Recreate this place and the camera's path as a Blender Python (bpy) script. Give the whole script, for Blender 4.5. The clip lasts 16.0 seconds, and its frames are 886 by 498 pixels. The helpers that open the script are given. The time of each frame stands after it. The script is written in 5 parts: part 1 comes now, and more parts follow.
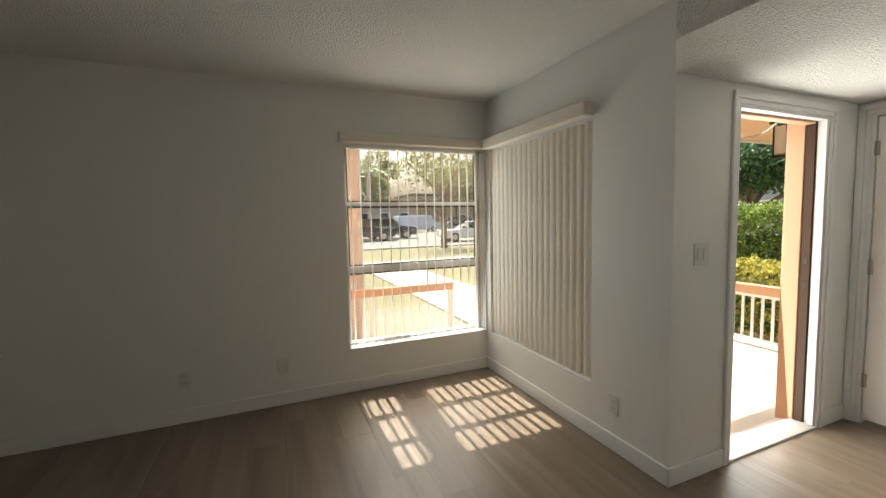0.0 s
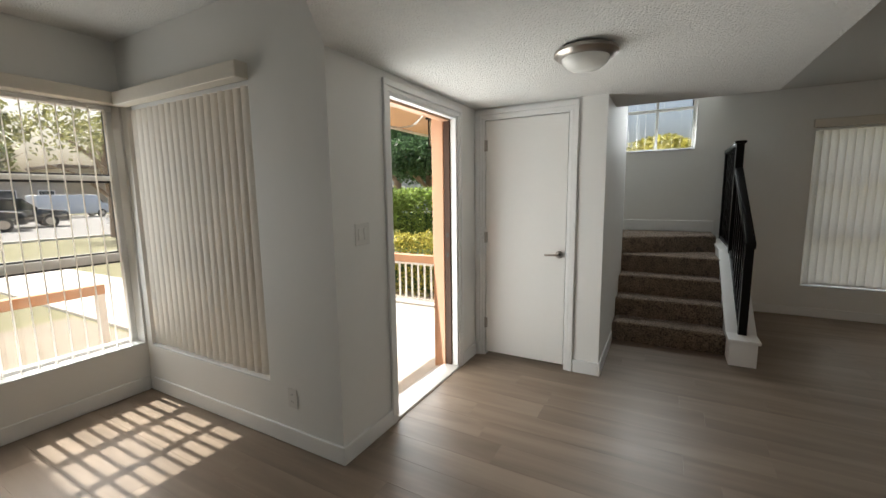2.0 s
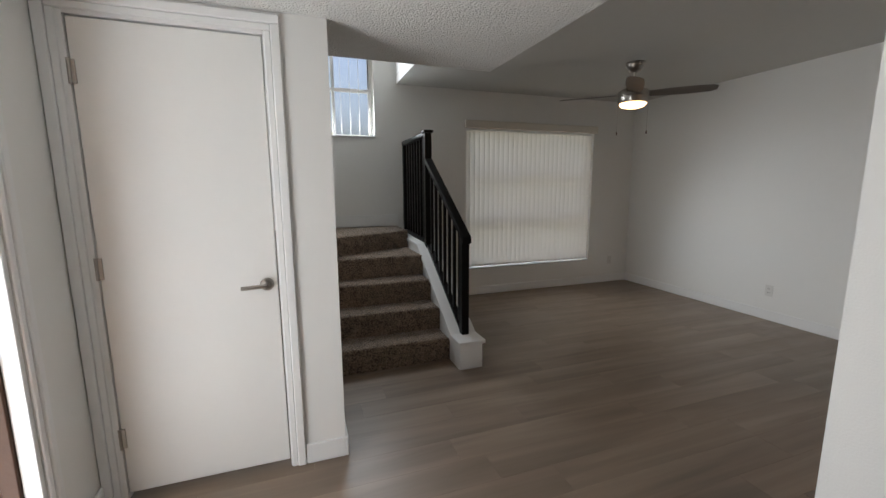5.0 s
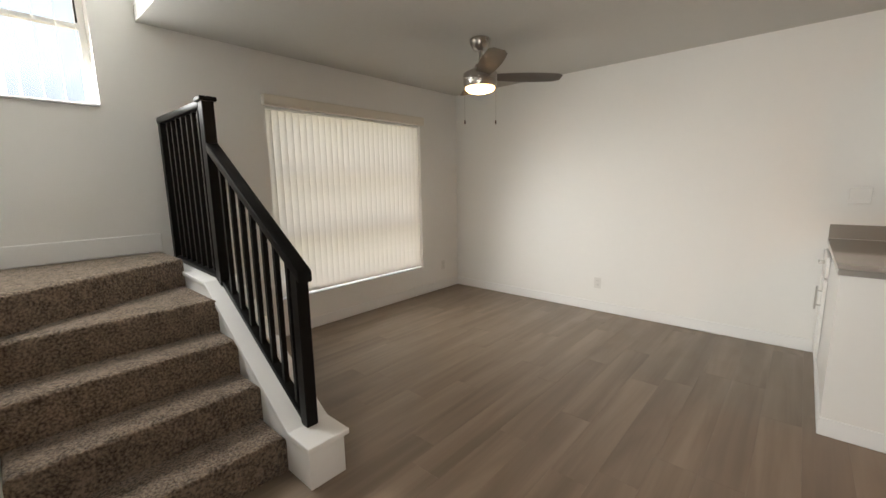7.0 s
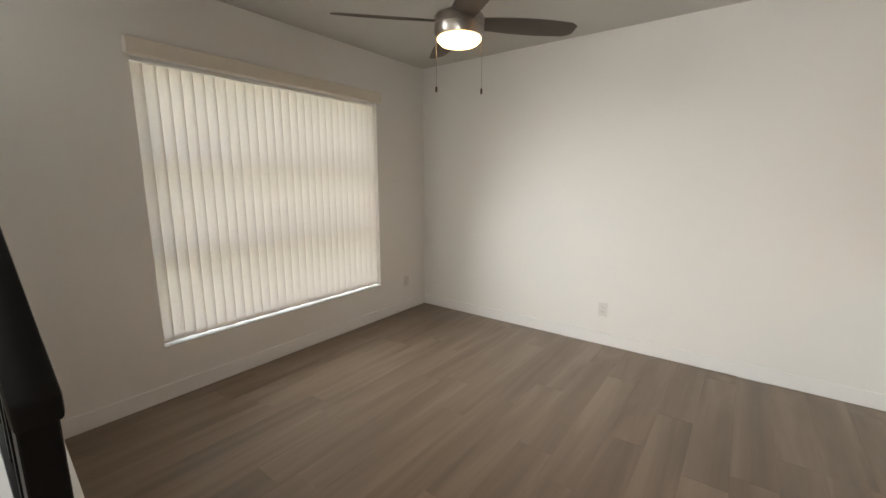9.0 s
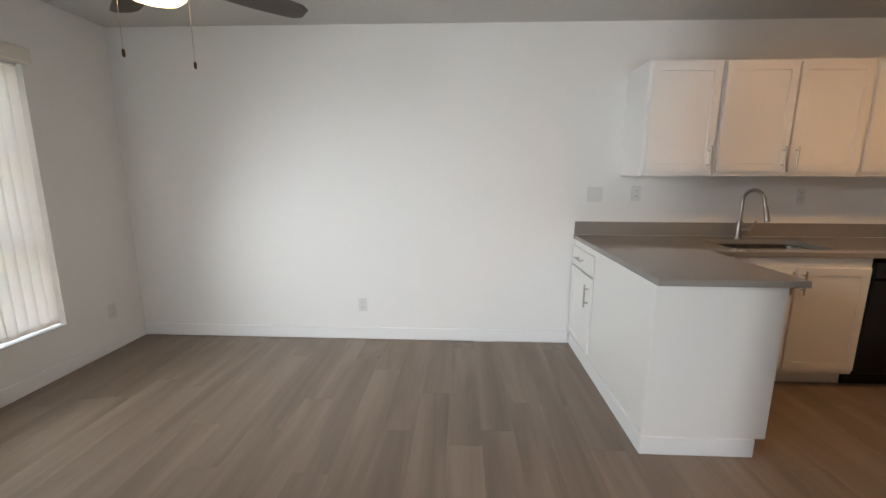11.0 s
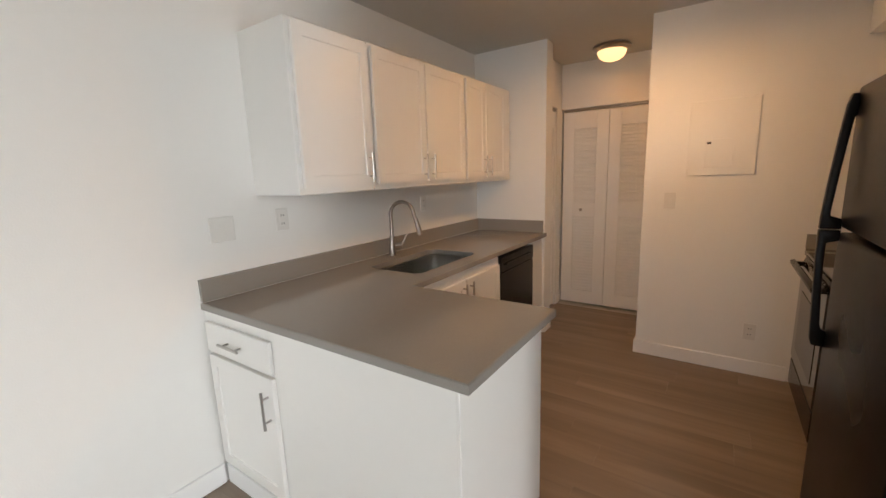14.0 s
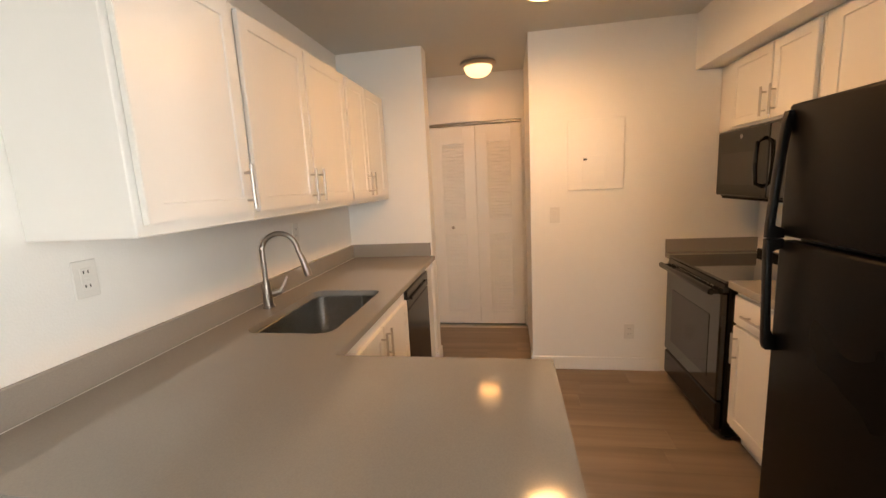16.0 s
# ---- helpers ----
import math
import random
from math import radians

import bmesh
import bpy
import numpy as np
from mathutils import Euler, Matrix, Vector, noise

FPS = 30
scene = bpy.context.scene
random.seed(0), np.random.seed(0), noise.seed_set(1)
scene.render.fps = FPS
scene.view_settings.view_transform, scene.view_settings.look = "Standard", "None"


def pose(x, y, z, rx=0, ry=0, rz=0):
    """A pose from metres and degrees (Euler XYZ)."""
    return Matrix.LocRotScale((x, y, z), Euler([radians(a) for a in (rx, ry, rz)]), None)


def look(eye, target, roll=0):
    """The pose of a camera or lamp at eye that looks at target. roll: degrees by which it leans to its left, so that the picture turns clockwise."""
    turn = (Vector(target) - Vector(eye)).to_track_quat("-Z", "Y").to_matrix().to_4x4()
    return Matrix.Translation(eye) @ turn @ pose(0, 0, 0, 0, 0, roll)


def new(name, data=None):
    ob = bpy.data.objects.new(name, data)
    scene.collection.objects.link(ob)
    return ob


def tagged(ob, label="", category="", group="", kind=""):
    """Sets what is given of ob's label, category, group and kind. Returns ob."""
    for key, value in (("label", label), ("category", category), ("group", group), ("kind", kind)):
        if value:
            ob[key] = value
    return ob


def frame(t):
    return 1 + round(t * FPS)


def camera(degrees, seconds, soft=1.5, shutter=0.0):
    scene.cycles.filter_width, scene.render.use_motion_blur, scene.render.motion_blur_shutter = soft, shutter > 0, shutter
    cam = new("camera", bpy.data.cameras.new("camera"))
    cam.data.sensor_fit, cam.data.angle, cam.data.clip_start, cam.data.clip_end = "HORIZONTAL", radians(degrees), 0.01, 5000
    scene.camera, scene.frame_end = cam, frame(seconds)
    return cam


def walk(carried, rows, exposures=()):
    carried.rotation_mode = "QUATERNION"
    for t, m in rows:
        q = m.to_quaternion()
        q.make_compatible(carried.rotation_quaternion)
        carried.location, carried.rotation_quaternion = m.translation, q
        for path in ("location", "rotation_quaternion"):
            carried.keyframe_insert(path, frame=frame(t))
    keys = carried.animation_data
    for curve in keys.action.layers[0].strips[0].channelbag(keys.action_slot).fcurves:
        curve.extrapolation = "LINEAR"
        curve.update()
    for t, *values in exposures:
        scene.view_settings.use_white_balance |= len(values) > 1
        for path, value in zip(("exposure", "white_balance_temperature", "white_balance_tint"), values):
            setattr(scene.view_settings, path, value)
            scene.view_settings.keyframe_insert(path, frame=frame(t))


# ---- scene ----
cam = camera(95.4, 16.0)
PATH = [
    (0, (0.197, 0.061, 1.439), (0.974, 1.897, 1.288), -1.2),
    (0.5, (0.292, 0.039, 1.461), (1.344, 1.73, 1.276), -1.0),
    (0.7, (0.326, 0.05, 1.45), (1.506, 1.654, 1.264), -0.9),
    (1, (0.38, 0.011, 1.459), (1.705, 1.494, 1.249), -0.9),
    (1.5, (0.45, 0.02, 1.459), (2.015, 1.24, 1.209), -0.7),
    (2, (0.572, 0.048, 1.431), (2.311, 0.999, 1.163), -0.8),
    (2.5, (0.746, 0.062, 1.419), (2.606, 0.746, 1.147), -0.9),
    (3, (0.885, 0.167, 1.421), (2.824, 0.57, 1.139), -1.0),
    (3.5, (1.043, 0.316, 1.427), (3.015, 0.48, 1.139), -1.3),
    (4, (1.248, 0.442, 1.417), (3.225, 0.367, 1.118), -1.3),
    (4.5, (1.53, 0.525, 1.398), (3.476, 0.173, 1.104), -0.8),
    (5, (1.795, 0.595, 1.389), (3.659, -0.064, 1.082), -0.3),
    (5.2, (1.9, 0.627, 1.395), (3.714, -0.155, 1.084), -0.3),
    (7.5, (3.169, 0.114, 1.396), (4.442, -1.395, 1.075), -1.1),
    (8, (3.383, -0.16, 1.396), (4.714, -1.621, 1.087), -0.6),
    (10.5, (3.659, -0.606, 1.41), (4.104, -2.518, 1.029), 0.9),
    (11, (3.663, -0.646, 1.405), (3.748, -2.611, 1.042), 0.2),
    (11.5, (3.679, -0.802, 1.413), (3.414, -2.754, 1.068), -0.7),
    (12, (3.678, -1.051, 1.431), (3.085, -2.935, 1.12), -1.9),
    (12.5, (3.679, -1.272, 1.424), (2.779, -3.031, 1.118), -2.4),
    (13, (3.704, -1.502, 1.438), (2.51, -3.073, 1.107), -2.4),
    (13.5, (3.648, -1.77, 1.438), (2.22, -3.124, 1.082), -2.3),
    (14, (3.573, -1.993, 1.477), (1.954, -3.108, 1.109), -2.0),
    (14.5, (3.535, -2.203, 1.484), (1.777, -3.083, 1.116), -2.3),
    (15, (3.512, -2.366, 1.501), (1.667, -3.046, 1.136), -2.8),
    (15.5, (3.4, -2.505, 1.49), (1.497, -3.013, 1.141), -3.1),
    (16, (3.302, -2.623, 1.499), (1.356, -2.956, 1.18), -3.0),
]
walk(cam, [(t, look(eye, target, roll)) for t, eye, target, roll in PATH],
     [(0, 0.9, 6900, 5), (1.0, 0.72, 6600, 6), (1.5, 0.72, 6450, 6), (3.5, 0.74, 6600, 8), (4.5, 0.8, 6400, 9), (5, 0.92, 6250, 10), (7.5, 1.98, 7000, 10), (8.2, 1.92, 7000, 10),
      (10.5, 1.85, 6200, 10), (11.2, 1.97, 6150, 10), (12.5, 2.05, 6150, 10), (14, 2.2, 6400, 10), (14.5, 2.3, 6500, 10), (15.5, 2.52, 6900, 10), (16, 2.76, 6950, 10)])

# ---- world, sun, exposure ----
world = bpy.data.worlds.new("world")
scene.world = world
world.use_nodes = True
wn = world.node_tree.nodes
sky = wn.new("ShaderNodeTexSky")
sky.sky_type = "NISHITA"
sky.sun_disc = False
sky.dust_density = 8.0
sky.sun_elevation = radians(56.3)
sky.sun_rotation = radians(0)
world.node_tree.links.new(sky.outputs[0], wn["Background"].inputs[0])
wn["Background"].inputs[1].default_value = 0.15
sun = new("sun", bpy.data.lights.new("sun", "SUN"))
sun.data.energy, sun.data.angle, sun.data.color = 5.0, radians(0.5), (1.0, 0.95, 0.87)
sun.matrix_world = look((0, 10, 15.0), (0, 0, 0))


def sky_panel(name, m, sx, sy, watts):
    """An added area lamp that stands in for skylight at a window."""
    ob = new(name, bpy.data.lights.new(name, "AREA"))
    ob.data.shape, ob.data.size, ob.data.size_y, ob.data.energy = "RECTANGLE", sx, sy, watts
    ob.data.color = (0.93, 0.97, 1.0)
    ob.matrix_world = m
    return ob


sky_panel("sky_light_north", look((1.4, 3.395, 1.2), (1.4, 0, 0.9)), 1.25, 1.65, 5)
sky_panel("sky_light_east", look((6.69, -2.3, 1.2), (0, -2.3, 1.2)), 2.0, 1.85, 4.6)
for y in (-2.25, -1.65):
    # added fill lamps indoors, aimed down south-west as if the turned slats sent it
    sky_panel("slat_fill_light", look((6.24, y, 1.05), (5.44, y - 0.52, 0.84)), 0.35, 1.3, 1.7).data.spread = radians(95)
sky_panel("sky_light_stair", look((6.44, 0.2, 2.5), (0, 0.2, 1.4)), 0.9, 1.0, 15)
sky_panel("sky_light_door", look((3.0, 1.74, 1.0), (2.8, 0, 1.15)), 0.85, 1.95, 13)

# ---- materials ----


def rgba(c):
    return (c[0], c[1], c[2], 1.0)


def mat(name, color, rough=0.5, metal=0.0, var=0.08, scale=6.0, bump=0.0, bscale=120.0, fine=0.04, rvar=0.08, piece=0.0, coat=0.0, stretch=(1, 1, 1), spec=0.5):
    """Paint, metal, wood and the like: a base colour varied at two scales, with fine relief."""
    m = bpy.data.materials.new(name)
    m.use_nodes = True
    t = m.node_tree
    n, l = t.nodes, t.links
    b = n["Principled BSDF"]
    b.inputs["Roughness"].default_value, b.inputs["Metallic"].default_value = rough, metal
    b.inputs["Coat Weight"].default_value = coat
    b.inputs["Specular IOR Level"].default_value = spec
    co = n.new("ShaderNodeTexCoord")
    mp = n.new("ShaderNodeMapping")
    mp.inputs["Scale"].default_value = stretch
    l.new(co.outputs["Object"], mp.inputs[0])
    big, small = n.new("ShaderNodeTexNoise"), n.new("ShaderNodeTexNoise")
    big.inputs["Scale"].default_value, small.inputs["Scale"].default_value = scale * 0.25, scale * 6
    big.inputs["Detail"].default_value = small.inputs["Detail"].default_value = 3
    for q in (big, small):
        l.new(mp.outputs[0], q.inputs["Vector"])
    add = n.new("ShaderNodeMath")
    add.operation = "MULTIPLY_ADD"
    l.new(big.outputs["Fac"], add.inputs[0])
    add.inputs[1].default_value = var * 2
    add.inputs[2].default_value = 1 - var - fine
    add2 = n.new("ShaderNodeMath")
    add2.operation = "MULTIPLY_ADD"
    l.new(small.outputs["Fac"], add2.inputs[0])
    add2.inputs[1].default_value = fine * 2
    l.new(add.outputs[0], add2.inputs[2])
    last = add2
    if piece:
        info = n.new("ShaderNodeObjectInfo")
        add3 = n.new("ShaderNodeMath")
        add3.operation = "MULTIPLY_ADD"
        l.new(info.outputs["Random"], add3.inputs[0])
        add3.inputs[1].default_value = piece
        l.new(add2.outputs[0], add3.inputs[2])
        last = add3
    mul = n.new("ShaderNodeVectorMath")
    mul.operation = "SCALE"
    mul.inputs[0].default_value = color
    l.new(last.outputs[0], mul.inputs["Scale"])
    l.new(mul.outputs[0], b.inputs["Base Color"])
    rr = n.new("ShaderNodeMath")
    rr.operation = "MULTIPLY_ADD"
    l.new(big.outputs["Fac"], rr.inputs[0])
    rr.inputs[1].default_value, rr.inputs[2].default_value = rvar * 2, max(0.0, rough - rvar)
    l.new(rr.outputs[0], b.inputs["Roughness"])
    if bump:
        bt = n.new("ShaderNodeTexNoise")
        bt.inputs["Scale"].default_value = bscale
        bt.inputs["Detail"].default_value = 3
        l.new(mp.outputs[0], bt.inputs["Vector"])
        bp = n.new("ShaderNodeBump")
        bp.inputs["Strength"].default_value, bp.inputs["Distance"].default_value = bump, 0.01
        l.new(bt.outputs["Fac"], bp.inputs["Height"])
        l.new(bp.outputs[0], b.inputs["Normal"])
    return m


def sheer(name, color, through_share, rough=0.5, var=0.05):
    """Thin vinyl or leaf that lets some light through."""
    m = mat(name, color, rough, var=var, scale=8, bump=0.05, bscale=300)
    n, l = m.node_tree.nodes, m.node_tree.links
    b = n["Principled BSDF"]
    tr, mx = n.new("ShaderNodeBsdfTranslucent"), n.new("ShaderNodeMixShader")
    mx.inputs[0].default_value = through_share
    src = b.inputs["Base Color"].links[0].from_socket
    l.new(src, tr.inputs["Color"])
    l.new(b.outputs[0], mx.inputs[1])
    l.new(tr.outputs[0], mx.inputs[2])
    l.new(mx.outputs[0], n["Material Output"].inputs[0])
    return m


def pane_glass(name, tint=(1, 1, 1), gloss=0.06):
    m = bpy.data.materials.new(name)
    m.use_nodes = True
    n, l = m.node_tree.nodes, m.node_tree.links
    n.remove(n["Principled BSDF"])
    a, g, mx = n.new("ShaderNodeBsdfTransparent"), n.new("ShaderNodeBsdfGlossy"), n.new("ShaderNodeMixShader")
    a.inputs[0].default_value = rgba(tint)
    g.inputs["Roughness"].default_value = 0.02
    mx.inputs[0].default_value = gloss
    l.new(a.outputs[0], mx.inputs[1])
    l.new(g.outputs[0], mx.inputs[2])
    l.new(mx.outputs[0], n["Material Output"].inputs[0])
    return m


def glow(name, color, strength):
    m = bpy.data.materials.new(name)
    m.use_nodes = True
    b = m.node_tree.nodes["Principled BSDF"]
    b.inputs["Base Color"].default_value = rgba((0.85, 0.8, 0.72))
    b.inputs["Roughness"].default_value = 0.3
    b.inputs["Emission Color"].default_value = rgba(color)
    b.inputs["Emission Strength"].default_value = strength
    return m


def popcorn(name, color):
    """Sprayed acoustic ceiling: coarse lumps over fine grain."""
    m = mat(name, color, 0.95, var=0.04, scale=4, fine=0.05)
    n, l = m.node_tree.nodes, m.node_tree.links
    co = n.new("ShaderNodeTexCoord")
    vo, no = n.new("ShaderNodeTexVoronoi"), n.new("ShaderNodeTexNoise")
    vo.inputs["Scale"].default_value, no.inputs["Scale"].default_value = 105, 70
    no.inputs["Detail"].default_value = 4
    ad = n.new("ShaderNodeMath")
    ad.operation = "SUBTRACT"
    l.new(co.outputs["Object"], vo.inputs["Vector"])
    l.new(co.outputs["Object"], no.inputs["Vector"])
    l.new(no.outputs["Fac"], ad.inputs[0])
    l.new(vo.outputs["Distance"], ad.inputs[1])
    bp = n.new("ShaderNodeBump")
    bp.inputs["Strength"].default_value, bp.inputs["Distance"].default_value = 0.65, 0.010
    l.new(ad.outputs[0], bp.inputs["Height"])
    l.new(bp.outputs[0], n["Principled BSDF"].inputs["Normal"])
    return m


def vinyl_plank(name):
    """Grey-brown oak-look plank, with long soft streaks and faint grain along y, each plank a little different."""
    m = bpy.data.materials.new(name)
    m.use_nodes = True
    n, l = m.node_tree.nodes, m.node_tree.links
    b = n["Principled BSDF"]
    co, info = n.new("ShaderNodeTexCoord"), n.new("ShaderNodeObjectInfo")
    off = n.new("ShaderNodeVectorMath")
    off.operation = "MULTIPLY_ADD"
    l.new(info.outputs["Random"], off.inputs[0])
    off.inputs[1].default_value = (17.0, 31.0, 5.0)
    l.new(co.outputs["Object"], off.inputs[2])
    cols = []
    for sx, sy, det in ((7.0, 0.75, 3), (38.0, 1.4, 3), (5.0, 5.0, 2)):
        mp, q = n.new("ShaderNodeMapping"), n.new("ShaderNodeTexNoise")
        mp.inputs["Scale"].default_value = (sx, sy, 1)
        q.inputs["Scale"].default_value, q.inputs["Detail"].default_value = 1.0, det
        q.inputs["Distortion"].default_value = 0.6
        l.new(off.outputs[0], mp.inputs[0])
        l.new(mp.outputs[0], q.inputs["Vector"])
        cols.append(q)
    ramp = n.new("ShaderNodeValToRGB")
    e = ramp.color_ramp.elements
    e[0].position, e[0].color = 0.30, rgba((0.165, 0.121, 0.087))
    e[1].position, e[1].color = 0.72, rgba((0.278, 0.212, 0.158))
    mid = e.new(0.5)
    mid.color = rgba((0.214, 0.161, 0.118))
    mixn = n.new("ShaderNodeMath")
    mixn.operation = "MULTIPLY_ADD"
    l.new(cols[1].outputs["Fac"], mixn.inputs[0])
    mixn.inputs[1].default_value = 0.16
    l.new(cols[0].outputs["Fac"], mixn.inputs[2])
    sub = n.new("ShaderNodeMath")
    sub.operation = "MULTIPLY_ADD"
    l.new(info.outputs["Random"], sub.inputs[0])
    sub.inputs[1].default_value, sub.inputs[2].default_value = 0.035, -0.095
    sm = n.new("ShaderNodeMath")
    l.new(mixn.outputs[0], sm.inputs[0])
    l.new(sub.outputs[0], sm.inputs[1])
    l.new(sm.outputs[0], ramp.inputs[0])
    l.new(ramp.outputs[0], b.inputs["Base Color"])
    rr = n.new("ShaderNodeMath")
    rr.operation = "MULTIPLY_ADD"
    l.new(cols[2].outputs["Fac"], rr.inputs[0])
    rr.inputs[1].default_value, rr.inputs[2].default_value = 0.16, 0.30
    l.new(rr.outputs[0], b.inputs["Roughness"])
    bp = n.new("ShaderNodeBump")
    bp.inputs["Strength"].default_value, bp.inputs["Distance"].default_value = 0.12, 0.002
    l.new(cols[1].outputs["Fac"], bp.inputs["Height"])
    l.new(bp.outputs[0], b.inputs["Normal"])
    return m


def carpet(name):
    """Cut-pile carpet: flecks of dark and light yarn with a rough nap."""
    m = bpy.data.materials.new(name)
    m.use_nodes = True
    n, l = m.node_tree.nodes, m.node_tree.links
    b = n["Principled BSDF"]
    b.inputs["Roughness"].default_value, b.inputs["Specular IOR Level"].default_value = 1.0, 0.05
    b.inputs["Sheen Weight"].default_value = 0.25
    co = n.new("ShaderNodeTexCoord")
    fleck, lump = n.new("ShaderNodeTexNoise"), n.new("ShaderNodeTexNoise")
    fleck.inputs["Scale"].default_value, lump.inputs["Scale"].default_value = 85, 14
    fleck.inputs["Detail"].default_value, lump.inputs["Detail"].default_value = 4, 3
    for q in (fleck, lump):
        l.new(co.outputs["Object"], q.inputs["Vector"])
    mixv = n.new("ShaderNodeMath")
    mixv.operation = "MULTIPLY_ADD"
    l.new(lump.outputs["Fac"], mixv.inputs[0])
    mixv.inputs[1].default_value = 0.35
    l.new(fleck.outputs["Fac"], mixv.inputs[2])
    ramp = n.new("ShaderNodeValToRGB")
    e = ramp.color_ramp.elements
    e[0].position, e[0].color = 0.50, rgba((0.078, 0.055, 0.039))
    e[1].position, e[1].color = 0.86, rgba((0.40, 0.305, 0.228))
    l.new(mixv.outputs[0], ramp.inputs[0])
    l.new(ramp.outputs[0], b.inputs["Base Color"])
    bp = n.new("ShaderNodeBump")
    bp.inputs["Strength"].default_value, bp.inputs["Distance"].default_value = 1.0, 0.02
    l.new(mixv.outputs[0], bp.inputs["Height"])
    l.new(bp.outputs[0], b.inputs["Normal"])
    return m


def leafy(name, color, share=0.3):
    """Foliage, each leaf of its own tone."""
    m = sheer(name, color, share, 0.45, 0.1)
    n, l = m.node_tree.nodes, m.node_tree.links
    b = n["Principled BSDF"]
    geo, ma = n.new("ShaderNodeNewGeometry"), n.new("ShaderNodeMath")
    ma.operation = "MULTIPLY_ADD"
    l.new(geo.outputs["Random Per Island"], ma.inputs[0])
    ma.inputs[1].default_value, ma.inputs[2].default_value = 0.9, 0.55
    sc = n.new("ShaderNodeVectorMath")
    sc.operation = "SCALE"
    src = b.inputs["Base Color"].links[0].from_socket
    l.new(src, sc.inputs[0])
    l.new(ma.outputs[0], sc.inputs["Scale"])
    for q in n:
        if q.type in ("BSDF_PRINCIPLED", "BSDF_TRANSLUCENT"):
            l.new(sc.outputs[0], q.inputs[0])
    return m


M_wall = mat("wall_paint", (0.80, 0.79, 0.76), 0.62, var=0.02, scale=3, bump=0.10, bscale=160, fine=0.01)
M_ceil = popcorn("popcorn_ceiling", (0.82, 0.81, 0.78))
# dining and kitchen ceiling: off-white greyed down, its dimness put into the colour
M_ceil_shaded = mat("shaded_sprayed_ceiling", (0.60, 0.59, 0.555), 0.95, var=0.03, scale=3, bump=0.2, bscale=55, fine=0.02)
M_trim = mat("trim_paint", (0.82, 0.815, 0.80), 0.38, var=0.02, scale=5, bump=0.03, bscale=90, fine=0.01)
M_door = mat("door_paint", (0.80, 0.79, 0.76), 0.45, var=0.02, scale=4, bump=0.04, bscale=200, fine=0.012)
M_cab = mat("cabinet_paint", (0.80, 0.785, 0.75), 0.36, var=0.02, scale=4, bump=0.03, bscale=140, fine=0.01)
M_counter = mat("grey_quartz", (0.275, 0.255, 0.230), 0.09, var=0.015, scale=40, fine=0.10, rvar=0.01)
M_steel = mat("brushed_steel", (0.72, 0.70, 0.67), 0.24, 1.0, var=0.05, scale=12, bump=0.03, bscale=300, stretch=(1, 12, 1))
M_nickel = mat("brushed_nickel", (0.43, 0.40, 0.365), 0.30, 1.0, var=0.05, scale=14, bump=0.02, bscale=260)
M_faucet = mat("dark_brushed_nickel", (0.33, 0.295, 0.26), 0.33, 1.0, var=0.05, scale=14, bump=0.02, bscale=260)
M_chrome = mat("satin_chrome", (0.50, 0.48, 0.45), 0.32, 1.0, var=0.04, scale=14)
M_black = mat("black_enamel", (0.007, 0.007, 0.007), 0.2, spec=0.35, var=0.1, scale=8, bump=0.02, bscale=400, fine=0.05)
M_fridge = mat("black_pebbled_enamel", (0.004, 0.0037, 0.0037), 0.30, spec=0.12, var=0.1, scale=6, bump=0.10, bscale=500, fine=0.05)
M_blackglass = mat("black_glass", (0.010, 0.010, 0.011), 0.06, var=0.05, scale=4, rvar=0.02, coat=0.4)
M_window_dark = mat("oven_glass", (0.022, 0.021, 0.020), 0.10, var=0.05, scale=4, rvar=0.02)
M_rubber = mat("dark_gasket", (0.02, 0.02, 0.02), 0.7)
M_rail = mat("black_rail_paint", (0.006, 0.0055, 0.0055), 0.34, spec=0.2, var=0.1, scale=9, bump=0.05, bscale=60)
M_carpet = carpet("brown_carpet")
M_slat = sheer("vinyl_slat", (0.85, 0.825, 0.78), 0.24)
M_slat_dense = sheer("dense_vinyl_slat", (0.82, 0.77, 0.69), 0.015)
M_valance = mat("valance_vinyl", (0.74, 0.69, 0.60), 0.45, var=0.03, scale=5)
M_alu = mat("window_aluminium", (0.78, 0.78, 0.77), 0.45, 0.0, var=0.05, scale=10)
M_gasket = mat("window_gasket", (0.03, 0.03, 0.032), 0.6)
M_sill = mat("white_marble_sill", (0.74, 0.76, 0.77), 0.18, var=0.06, scale=10)
M_caulk = mat("white_caulk", (0.55, 0.53, 0.49), 0.5, var=0.04, scale=20)
M_plate = mat("plastic_plate", (0.70, 0.685, 0.65), 0.35, var=0.01, scale=20)
M_hole = mat("socket_hole", (0.05, 0.045, 0.04), 0.7)
M_glass = pane_glass("pane_glass")
M_globe = mat("opal_glass", (0.86, 0.85, 0.80), 0.25, var=0.03, scale=12)
M_globe_on = glow("lit_opal_glass", (1.0, 0.52, 0.20), 2.0)
M_globe_low = glow("dim_lit_opal_glass", (1.0, 0.55, 0.22), 0.4)
M_fan_on = glow("lit_fan_glass", (1.0, 0.62, 0.28), 2.6)
M_blade = mat("fan_blade_grey", (0.20, 0.17, 0.15), 0.5, var=0.06, scale=10)
M_stucco = mat("tan_stucco", (0.62, 0.40, 0.25), 0.9, var=0.08, scale=5, bump=0.5, bscale=70)
M_porch = mat("pale_porch_render", (0.60, 0.51, 0.42), 0.9, var=0.08, scale=5, bump=0.4, bscale=70)
